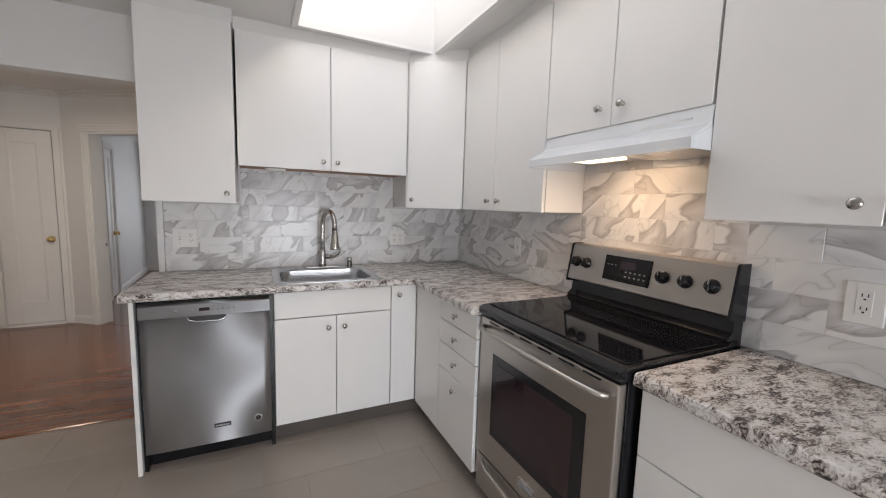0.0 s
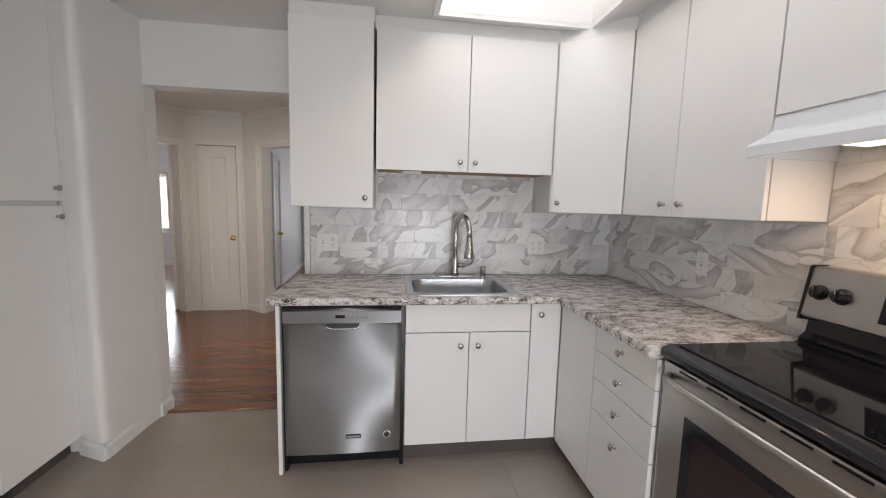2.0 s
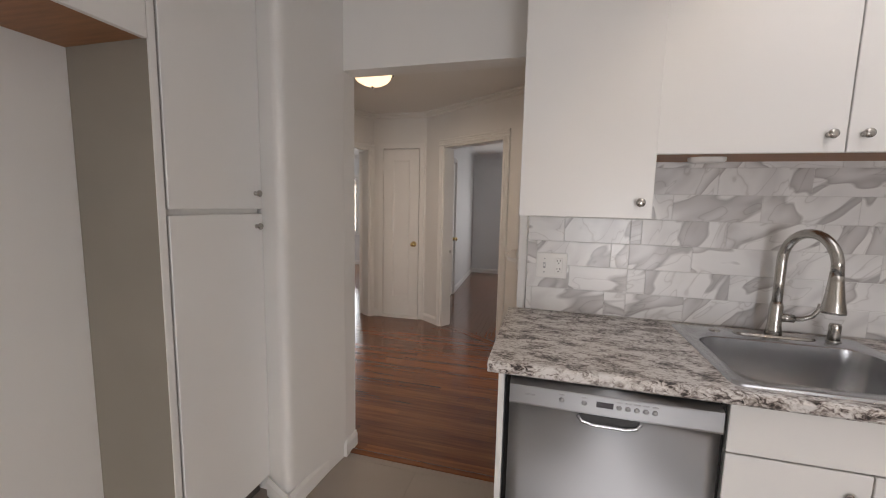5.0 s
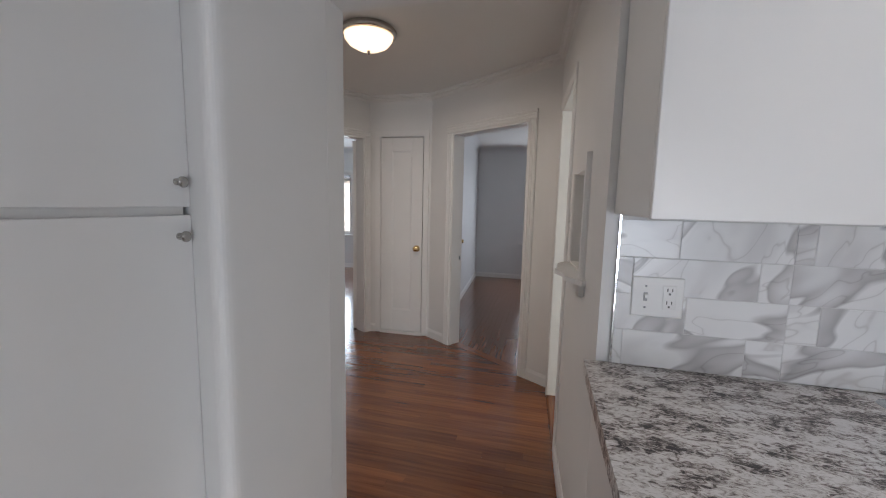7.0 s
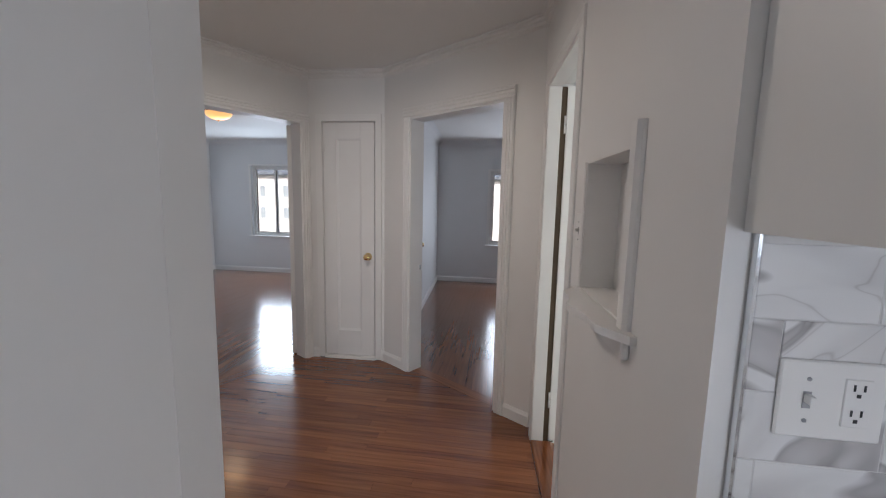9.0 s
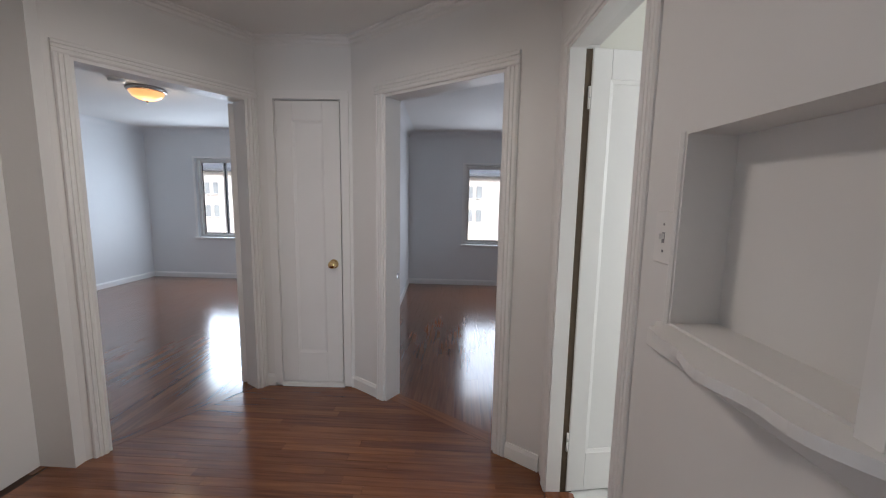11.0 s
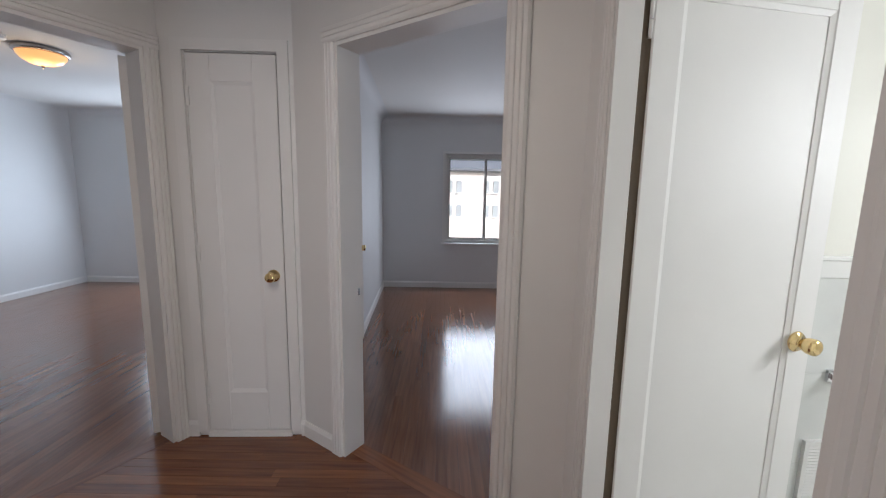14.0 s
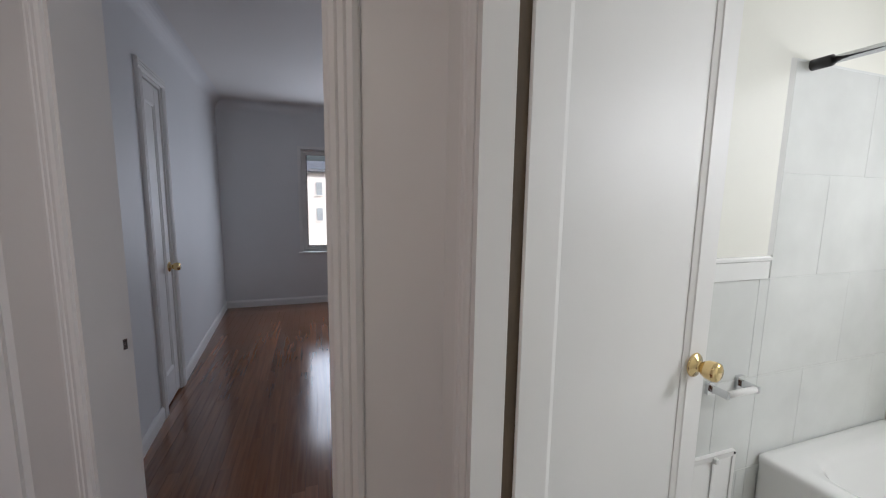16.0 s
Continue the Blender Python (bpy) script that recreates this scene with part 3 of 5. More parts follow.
# the bathroom's door, swung open
BATH_HINGE = pose(-0.340, 5.067, 0.012, 0, 0, 10.5)
bath_door = panel_door("door_bath", BATH_HINGE, 0.655, 1.975, "white gloss panel door standing open against the bathroom wall", 0.594, 0.895, 0.085, top=0.12, thick=0.030)
for z in (0.25, 1.78):
    hinge_part = part("hinge", bm_join((-0.010, -0.0005, 0.006, 0.010, z - 0.045, z + 0.045)), TRIM, bath_door, "painted-over hinge")
    part("knuckle", bm_tube([(-0.006, 0.004, z - 0.045), (-0.006, 0.004, z - 0.002)], 0.005, 10), TRIM, hinge_part)
    part("knuckle", bm_tube([(-0.006, 0.004, z + 0.002), (-0.006, 0.004, z + 0.045)], 0.005, 10), TRIM, hinge_part)
# Bare wood strip, its colour darkened so that the door gap reads shaded.
solid("hinge_rebate", bm_join((0.139, 0.147, 0.0625, 0.1205, 0.0, 1.984)), GAPWOOD, "bare brown wood, coloured dark like the shaded gap behind the hinges", "trim", run(P0, P1), kind="structure")
# strike plate on the near bedroom's jamb
strike = solid("strike_plate", bm_box(0, 0.003, -0.007, 0.007, -0.018, 0.018, 0.001), CHROME, "small metal strike plate set in the door jamb", "strike plate", run(A, B) @ pose(0.322, 0.105, 0.85), kind="structure")

# ---- windows ----
def window(name, x0, x1, z0, z1, y, label):
    w = thing(name, label, "window", kind="structure")
    f = 0.035
    part("window_frame", bm_join((x0, x0 + f, y + 0.05, y + 0.11, z0, z1), (x1 - f, x1, y + 0.05, y + 0.11, z0, z1), (x0 + f, x1 - f, y + 0.05, y + 0.11, z1 - f, z1), (x0 + f, x1 - f, y + 0.05, y + 0.11, z0, z0 + f)), PLASTIC, w)
    c = (x0 + x1) / 2
    for k, (a, b, yy) in enumerate(((x0 + f, c + 0.02, y + 0.085), (c - 0.02, x1 - f, y + 0.06))):
        s = 0.028
        sash = part("sash", bm_join((a, a + s, yy, yy + 0.02, z0 + f, z1 - f), (b - s, b, yy, yy + 0.02, z0 + f, z1 - f), (a + s, b - s, yy, yy + 0.02, z1 - f - s, z1 - f), (a + s, b - s, yy, yy + 0.02, z0 + f, z0 + f + s)), PLASTIC, w)
        part("gasket", bm_join((a + s - 0.001, a + s + 0.006, yy - 0.003, yy + 0.012, z0 + f + s, z1 - f - s), (b - s - 0.006, b - s + 0.001, yy - 0.003, yy + 0.012, z0 + f + s, z1 - f - s), (a + s, b - s, yy - 0.003, yy + 0.012, z0 + f + s - 0.001, z0 + f + s + 0.006)), DARKPLASTIC, sash)
        pane = part("pane", bm_join((a + s, b - s, yy + 0.012, yy + 0.015, z0 + f + s, z1 - f - s)), PANE, sash)
        pane.visible_shadow = False
    part("window_sill", bm_box(x0 - 0.05, x1 + 0.05, y - 0.035, y + 0.05, z0 - 0.022, z0, 0.004), TRIM, w)
    part("window_casing", bm_join((x0 - 0.035, x0, y - 0.012, y, z0, z1 + 0.03), (x1, x1 + 0.035, y - 0.012, y, z0, z1 + 0.03), (x0, x1, y - 0.012, y, z1, z1 + 0.03)), TRIM, w)


window("window_near_bedroom", -0.84, 0.30, 0.655, 1.90, 9.5, "white framed sliding window with two panes")
window("window_far_bedroom", -5.20, -4.30, 0.68, 1.95, 9.5, "white framed sliding window with two panes")

# Unseen opaque panel that keeps the sun out of the invented opening.
glazing = solid("window_bath", bm_join((1.70, 1.71, 4.1, 4.7, 1.25, 2.05)), BATHTILE, "unseen white panel closing the invented bathroom opening", "window", kind="structure")

# ---- wooden floors ----

def x_limits(y):
    lo = -2.9 if y < 5.1 else D[0] + (C[0] - D[0]) * (y - D[1]) / (C[1] - D[1]) - 0.12
    hi = P1[0] + (P0[0] - P1[0]) * (y - 3.5) / 1.715 + 0.02 if y < 5.18 else A[0] + (B[0] - A[0]) * (y - A[1]) / (B[1] - A[1]) + 0.14
    return lo, hi


rng = random.Random(4)
W = 0.057
y = 3.568
while y < 6.0:
    lo, hi = x_limits(y + W / 2)
    x = lo - rng.random() * 0.3
    while x < hi:
        n = x + rng.uniform(0.7, 1.5)
        a, b = max(x, lo), min(n, hi)
        if b - a > 0.05:
            part("plank", bm_join((-(b - a) / 2, (b - a) / 2, 0.0004, W - 0.0006, -0.004, 0)), HALLWOOD, floor_hall, m=pose((a + b) / 2, y, 0))
        x = n + 0.0006
    y += W
# the board that closes the hall's floor in the near doorway
part("plank", bm_join((0.24, 1.21, 0.035, 0.125, -0.003, 0.0012)), HALLWOOD, floor_hall, m=run(A, B))
part("plank", bm_join((0.06, 1.03, 0.03, 0.125, -0.003, 0.0012)), HALLWOOD, floor_hall, m=run(D, C))


def plank_field(name, x0, x1, y1, start, label, seed):
    """Strips along y from start(x) to y1, each a board of its own."""
    r = random.Random(seed)
    base = solid(name, bm_box(x0, x1, min(start(x0), start(x1)), y1, -0.0115, -0.0045), SUBFLOOR, label, "floor", kind="structure")
    x = x0
    while x < x1:
        y = start(x + W / 2)
        n = y + r.uniform(0.5, 1.8)
        while y < y1:
            e = min(n, y1)
            if y1 - e < 0.3:
                e = y1
            part("plank", bm_join((0.0004, W - 0.0006, -(e - y) / 2, (e - y) / 2 - 0.0006, -0.004, 0)), BEDWOOD, base, m=pose(x, (y + e) / 2, -r.uniform(0, 0.0005)))
            y, n = e, e + r.uniform(1.2, 2.4)
        x += W
    return base


edge = lambda x: A[1] + (B[1] - A[1]) * (x - A[0]) / (B[0] - A[0]) + 0.085
plank_field("floor_bedroom", -1.85, 1.9, 9.5, lambda x: max(5.42, min(edge(x), 6.2)), "red-brown strip hardwood bedroom floor", 7)
edge2 = lambda x: D[1] + (C[1] - D[1]) * (x - D[0]) / (C[0] - D[0]) + 0.16
plank_field("floor_far_bedroom", -6.05, -2.4, 9.5, lambda x: 4.4 if x < -3.05 else max(5.0, edge2(x)), "red-brown strip hardwood bedroom floor", 8)

# ---- kitchen cabinets ----
def cab_knob(parent, m):
    return part("knob", bm_turn([(0.0, 0), (0.009, 0), (0.009, 0.003), (0.0055, 0.006), (0.0055, 0.013), (0.012, 0.017), (0.0145, 0.021), (0.0135, 0.025), (0.006, 0.0275), (0.0, 0.028)], 20), NICKEL, parent, "brushed nickel round knob", m)


def front(parent, side, face, a0, a1, z0, z1, knob=None, name="door", thick=0.019):
    """A plain slab front. side: the way it looks ('s', 'w' or 'e'); a: along the run."""
    if side == "s":
        bm, kp = bm_box(a0, a1, face, face + thick, z0, z1, 0.0018), lambda a, z: pose(a, face, z, 90)
    elif side == "w":
        bm, kp = bm_box(face, face + thick, a0, a1, z0, z1, 0.0018), lambda a, z: pose(face, a, z, 0, -90)
    else:
        bm, kp = bm_box(face - thick, face, a0, a1, z0, z1, 0.0018), lambda a, z: pose(face, a, z, 0, 90)
    d = part(name, bm, CAB, parent)
    if knob:
        cab_knob(d, kp(*knob))
    return d


def cabinet(name, label, body, fronts, side, face, group="", under=None, toe=None):
    c = thing(name, label, "cabinet", group=group)
    part("body", bm_box(*body), CABSIDE, c)
    for f in fronts:
        front(c, side, face, *f)
    if under:
        part("underside", bm_box(*under), RAWWOOD, c, "unpainted red-brown wooden underside")
    if toe:
        part("toe_kick", bm_box(*toe), TOESHADE, c)
    return c


UB, UT = 1.345, 2.30
U, LO = "wall cabinets", "base cabinets"
cabinet("wall_cabinet", "white painted wall cabinet with one slab door and nickel knob", (-0.336, 0.084, 3.138, 3.498, UB + 0.002, UT), [(-0.338, 0.084, UB, UT, (0.044, 1.397))], "s", 3.11, U)
cabinet("wall_cabinet", "short white wall cabinet over the sink with two slab doors", (0.100, 1.112, 3.212, 3.498, 1.574, UT), [(0.098, 0.611, 1.56, UT, (0.566, 1.612)), (0.615, 1.112, 1.56, UT, (0.652, 1.612))], "s", 3.19, U, under=(0.100, 1.112, 3.212, 3.498, 1.566, 1.574))
corner = thing("wall_cabinet", "white diagonal corner wall cabinet with one slab door", "cabinet", group=U)
part("body", bm_prism([(1.120, 3.498), (1.120, 3.212), (1.445, 2.968), (1.697, 2.968), (1.697, 3.498)], "z", UB + 0.002, UT), CABSIDE, corner)
turn = run((1.120, 3.190), (1.430, 2.957))
slab = part("door", bm_box(0.002, 0.386, 0.0, 0.019, UB, UT, 0.0018), CAB, corner, m=turn)
cab_knob(slab, pose(0.04, 0, 1.40, 90))
cabinet("wall_cabinet", "white wall cabinet with two tall slab doors beside the range hood", (1.452, 1.697, 2.152, 2.960, UB + 0.002, UT), [(2.583, 2.950, UB, UT, (2.635, 1.40)), (2.152, 2.579, UB, UT, (2.525, 1.40))], "w", 1.43, U)
cabinet("wall_cabinet", "short white wall cabinet with two doors over the range hood", (1.452, 1.697, 1.404, 2.146, 1.692, UT), [(1.780, 2.145, 1.69, UT, (1.830, 1.76)), (1.404, 1.776, 1.69, UT, (1.725, 1.76))], "w", 1.43, U)
cabinet("wall_cabinet", "white wall cabinet with slab doors to the side of the range", (1.452, 1.697, 0.402, 1.395, UB + 0.002, UT), [(1.018, 1.395, UB, UT, (1.060, 1.395)), (0.402, 1.014, UB, UT, (0.96, 1.395))], "w", 1.43, U)
solid("soffit", bm_prism([(-0.336, 3.498), (-0.336, 3.125), (0.09, 3.125), (0.09, 3.205), (1.125, 3.205), (1.445, 2.963), (1.445, 0.402), (1.698, 0.402), (1.698, 3.498)], "z", UT, CK), CABSIDE, "white filler boards closing the gap over the wall cabinets", "soffit", kind="structure")

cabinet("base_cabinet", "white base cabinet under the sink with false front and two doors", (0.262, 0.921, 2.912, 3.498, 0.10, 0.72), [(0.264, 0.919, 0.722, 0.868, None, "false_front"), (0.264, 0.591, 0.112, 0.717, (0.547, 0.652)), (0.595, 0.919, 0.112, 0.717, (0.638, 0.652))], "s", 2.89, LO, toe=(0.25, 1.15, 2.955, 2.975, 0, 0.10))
cabinet("base_cabinet", "narrow white base cabinet with one slab door in the corner", (0.923, 1.697, 2.912, 3.498, 0.10, 0.868), [(0.924, 1.086, 0.112, 0.868, (0.972, 0.812))], "s", 2.89, LO)
drawers = cabinet("drawer_cabinet", "white drawer cabinet with four slab drawers beside the range", (1.112, 1.697, 2.142, 2.905, 0.10, 0.868), [], "w", 1.09, LO, toe=(1.155, 1.175, 2.142, 2.955, 0, 0.10))
front(drawers, "w", 1.09, 2.540, 2.888, 0.10, 0.868, None, "filler_panel")
for z0, z1, kz in ((0.757, 0.868, 0.812), (0.628, 0.753, 0.69), (0.486, 0.624, 0.558), (0.10, 0.482, 0.42)):
    front(drawers, "w", 1.09, 2.142, 2.536, z0, z1, (2.34, kz), "drawer")
RF = 1.165
cabinet("base_cabinet", "white base cabinet with a wide drawer over doors", (RF + 0.022, 1.697, -0.58, 1.360, 0.10, 0.868), [(0.55, 1.356, 0.672, 0.868, (0.95, 0.775), "drawer"), (0.55, 1.356, 0.112, 0.668, (0.62, 0.61)), (-0.575, 0.546, 0.112, 0.868, (0.48, 0.80))], "w", RF, LO, toe=(RF + 0.06, RF + 0.08, -0.58, 1.36, 0, 0.10))
solid("end_panel", bm_box(-0.360, -0.341, 2.872, 3.498, 0, 0.874, 0.0015), CAB, "white painted end panel beside the dishwasher", "cabinet panel")

PX = -1.44
pantry = thing("pantry_cabinet", "tall white pantry cabinet with two slab doors and nickel knobs", "cabinet")
part("body", bm_box(-1.797, PX - 0.022, 2.712, 3.148, 0.09, UT + 0.03), CABSIDE, pantry)
part("side_panel", bm_box(-1.797, PX - 0.006, 2.690, 2.704, 0, UT + 0.03, 0.001), SIDEBOARD, pantry, "grey-brown side board")
part("edge_strip", bm_box(PX - 0.006, PX - 0.001, 2.688, 2.712, 0, UT + 0.03), CAB, pantry)
part("toe_kick", bm_box(PX - 0.08, PX - 0.06, 2.712, 3.148, 0, 0.09), TOESHADE, pantry)
front(pantry, "e", PX, 2.722, 3.151, 1.341, UT + 0.03, (3.113, 1.405))
front(pantry, "e", PX, 2.722, 3.151, 0.095, 1.320, (3.113, 1.266))
cabinet("wall_cabinet", "white cabinet over the refrigerator space with wooden underside", (-1.797, PX - 0.022, 1.64, 2.688, 1.868, UT + 0.03), [(2.17, 2.686, 1.858, UT + 0.03, (2.21, 1.90)), (1.64, 2.166, 1.858, UT + 0.03, (2.12, 1.90))], "e", PX, U, under=(-1.797, PX - 0.022, 1.64, 2.688, 1.861, 1.868))
solid("soffit", bm_box(-1.797, PX - 0.022, 1.64, 3.148, UT + 0.03, CK), CABSIDE, "white filler board over the tall cabinets", "soffit", kind="structure")

# ---- worktops and sink ----
def nosed(bm, x0, x1, y0, y1, side, z0=0.874, z1=0.914, r=0.012):
    """A slab with its front edge rounded at the side named."""
    q = [(0, z0), (-r * 0.6, z0 + 0.002), (-r, z0 + r * 0.7), (-r, z1 - r), (-r * 0.7, z1 - r * 0.3), (-r * 0.3, z1 - r * 0.06), (0, z1)]
    if side == "s":
        b = bm_prism([(y0 + r + p, z) for p, z in q] + [(y1, z1), (y1, z0)], "x", x0, x1)
    else:
        b = bm_prism([(x0 + r + p, z) for p, z in q] + [(x1, z1), (x1, z0)], "y", y0, y1)
    me = bpy.data.meshes.new("tmp")
    b.to_mesh(me)
    b.free()
    bm.from_mesh(me)
    bpy.data.meshes.remove(me)


CF, RC = 2.847, 1.052
bm = bmesh.new()
nosed(bm, -0.392, 0.30, CF, 3.495, "s")
nosed(bm, 0.30, 0.83, CF, 2.925, "s")
bm_box(0.30, 0.83, 3.335, 3.495, 0.874, 0.914, bm=bm)
nosed(bm, 0.83, RC + 0.012, CF, 3.495, "s")
bm_box(RC + 0.012, 1.694, CF + 0.012, 3.495, 0.874, 0.914, bm=bm)
nosed(bm, RC, 1.694, 2.140, CF + 0.012, "w")
bmesh.ops.remove_doubles(bm, verts=bm.verts, dist=1e-5)
bmesh.ops.recalc_face_normals(bm, faces=bm.faces)
solid("worktop", bm, GRANITE, "L-shaped speckled grey and brown stone-look worktop", "worktop")
bm = bmesh.new()
nosed(bm, RF - 0.027, 1.694, -0.6, 1.366, "w")
solid("worktop", bm, GRANITE, "speckled brown stone-look worktop beside the range", "worktop")


def rounded(cx, cy, hx, hy, r, z, n=6):
    out = []
    for k, (sx, sy) in enumerate(((1, 1), (-1, 1), (-1, -1), (1, -1))):
        for i in range(n + 1):
            a = math.pi / 2 * (k + i / n)
            out.append((cx + sx * (hx - r) + r * math.cos(a), cy + sy * (hy - r) + r * math.sin(a), z))
    return out


def bm_loft(rings, cap=True):
    bm = bmesh.new()
    vs = [[bm.verts.new(p) for p in r] for r in rings]
    k = len(vs[0])
    for a, b in zip(vs, vs[1:]):
        for i in range(k):
            f = bm.faces.new((a[i], a[(i + 1) % k], b[(i + 1) % k], b[i]))
            f.smooth = True
    if cap:
        bm.faces.new(vs[-1])
    bmesh.ops.recalc_face_normals(bm, faces=bm.faces)
    return bm


SC, SY = 0.563, 3.165
BC = 3.130
sink = thing("sink", "stainless steel drop-in single-bowl sink set in the worktop", "sink")
part("rim", bm_loft([rounded(SC, SY, 0.301, 0.283, 0.03, 0.9145), rounded(SC, SY, 0.299, 0.281, 0.03, 0.919), rounded(SC, SY, 0.288, 0.270, 0.03, 0.921), rounded(SC, BC, 0.262, 0.199, 0.07, 0.919), rounded(SC, BC, 0.256, 0.193, 0.07, 0.914)], False), STEEL, sink)
part("bowl", bm_loft([rounded(SC, BC, 0.256, 0.193, 0.07, 0.914), rounded(SC, BC, 0.250, 0.188, 0.07, 0.86), rounded(SC, BC, 0.242, 0.180, 0.075, 0.77), rounded(SC, BC, 0.225, 0.163, 0.07, 0.742), rounded(SC, BC, 0.19, 0.13, 0.06, 0.735), rounded(SC, BC, 0.045, 0.045, 0.0449, 0.731)], True), STEEL, sink)
part("drain", bm_turn([(0.0, 0.733), (0.03, 0.733), (0.034, 0.735), (0.044, 0.736), (0.044, 0.731), (0.0, 0.731)], 24, pose(SC, BC, 0)), CHROME, sink)

FX, FY = 0.589, 3.392
faucet = thing("faucet", "brushed nickel gooseneck pull-down kitchen faucet with side lever", "faucet")
part("deck_plate", bm_loft([rounded(FX, FY, 0.128, 0.027, 0.0265, 0.920), rounded(FX, FY, 0.126, 0.025, 0.0245, 0.927), rounded(FX, FY, 0.11, 0.02, 0.0195, 0.929)]), NICKEL, faucet)
part("base", bm_turn([(0.0, 0.928), (0.026, 0.928), (0.024, 0.945), (0.021, 0.97), (0.021, 1.035), (0.0165, 1.05), (0.0, 1.05)], 24, pose(FX, FY, 0)), NICKEL, faucet)
R = 0.103
SWX, SWY = math.sin(radians(13)), -math.cos(radians(13))        # the way the spout points
neck = [(FX, FY, 1.04), (FX, FY, 1.12), (FX, FY, 1.19)] + [(FX + SWX * (R - R * math.cos(a)), FY + SWY * (R - R * math.cos(a)), 1.205 + R * math.sin(a)) for a in [i * math.pi / 14 for i in range(14)]] + [(FX + SWX * (2 * R + 0.002), FY + SWY * (2 * R + 0.002), 1.185)]
part("neck", bm_tube(neck, 0.0158, 16), NICKEL, faucet)
part("spray_head", bm_turn([(0.0, 0.06), (0.0168, 0.06), (0.019, 0.03), (0.025, -0.025), (0.031, -0.062), (0.030, -0.070), (0.02, -0.071), (0.0, -0.069)], 24, pose(FX + SWX * (2 * R + 0.002), FY + SWY * (2 * R + 0.002), 1.135, -3)), NICKEL, faucet)
lever = part("lever_hub", bm_tube([(FX + 0.012, FY, 0.993), (FX + 0.055, FY - 0.004, 0.992)], [0.017, 0.015], 16), NICKEL, faucet)
part("lever", bm_tube([(FX + 0.05, FY - 0.004, 0.992), (FX + 0.075, FY - 0.012, 0.995), (FX + 0.10, FY - 0.022, 1.010), (FX + 0.112, FY - 0.028, 1.035), (FX + 0.114, FY - 0.03, 1.058)], [0.010, 0.009, 0.008, 0.0075, 0.007], 12), NICKEL, lever)
soap = thing("soap_dispenser", "brushed nickel sink-top dispenser beside the faucet", "soap dispenser")
part("collar", bm_turn([(0.0, 0.919), (0.022, 0.919), (0.022, 0.925), (0.0, 0.926)], 20, pose(0.772, FY, 0)), NICKEL, soap)
part("cap", bm_turn([(0.0, 0.925), (0.017, 0.925), (0.0175, 0.980), (0.015, 0.985), (0.0, 0.986)], 20, pose(0.772, FY, 0)), NICKEL, soap)
solid("sink_hole_cover", bm_turn([(0.0, 0.919), (0.02, 0.919), (0.019, 0.923), (0.006, 0.9245), (0.0, 0.9245)], 20, pose(0.40, FY, 0)), NICKEL, "round metal cover over a spare sink hole", "cap")

puck = thing("under_cabinet_light", "small white oval light under the wall cabinet, unlit", "cabinet light")
part("housing", bm_loft([rounded(0.30, 3.34, 0.06, 0.03, 0.0295, 1.565), rounded(0.30, 3.34, 0.06, 0.03, 0.0295, 1.553), rounded(0.30, 3.34, 0.052, 0.024, 0.0235, 1.547)]), PLASTIC, puck)

# ---- dishwasher ----
dw = thing("dishwasher", "brushed stainless steel dishwasher with pocket handle and control strip", "dishwasher")
X0, X1, DF = -0.333, 0.248, 2.868
part("tub_box", bm_box(X0, X1, 2.93, 3.48, 0.09, 0.862), BLACK, dw)
part("frame", bm_join((X0 - 0.006, X0 + 0.012, 2.90, 2.94, 0.0, 0.872), (X1 - 0.008, X1 + 0.012, 2.90, 2.94, 0.0, 0.872), (X0, X1, 2.90, 2.94, 0.858, 0.872)), BLACK, dw)
bow = [(X0 + 0.010 + (X1 - X0 - 0.018) * i / 16, DF - 0.007 * (1 - (i / 8 - 1) ** 2) ** 0.8) for i in range(17)]
dp = bm_prism([(X0 + 0.010, 2.93)] + bow + [(X1 - 0.008, 2.93)], "z", 0.105, 0.784)
for f in dp.faces:
    f.smooth = len(f.verts) == 4 and abs(f.normal.y) > 0.5
part("door_panel", dp, DWSTEEL, dw)
strip = part("control_panel", bm_prism([(2.93, 0.786), (DF - 0.010, 0.786), (DF - 0.012, 0.792), (DF - 0.010, 0.846), (DF + 0.012, 0.857), (2.93, 0.857)], "x", X0 + 0.010, X1 - 0.008), DWSTEEL, dw)
CX = (X0 + X1) / 2
PY = DF - 0.0128
part("trim_line", bm_join((X0 + 0.05, X1 - 0.045, DF - 0.0112, DF + 0.004, 0.842, 0.846)), GREYPLASTIC, strip)
part("display", bm_join((CX - 0.035, CX + 0.010, PY, DF, 0.812, 0.828)), DISPLAY, strip)
for i, bx in enumerate((-0.13, -0.068, 0.025, 0.048, 0.071, 0.094, 0.117)):
    part("button", bm_turn([(0.0, 0), (0.0075, 0), (0.0065, 0.002), (0.0, 0.002)], 12, pose(CX + bx, PY + 0.001, 0.818, 90)), GREYPLASTIC, strip)
    part("marking", bm_join((CX + bx - 0.008, CX + bx + 0.008, PY + 0.0005, DF, 0.832, 0.835)), GREYPLASTIC, strip)
part("marking", bm_join((X0 + 0.055, X0 + 0.085, PY + 0.0005, DF, 0.818, 0.822)), GREYPLASTIC, strip)
part("handle_pocket", bm_prism([(CX - 0.080, 0.786), (CX - 0.074, 0.772), (CX - 0.058, 0.764), (CX + 0.058, 0.764), (CX + 0.074, 0.772), (CX + 0.080, 0.786)], "y", DF - 0.0135, DF + 0.02), DARKPLASTIC, dw, "dark recess of the pocket handle")
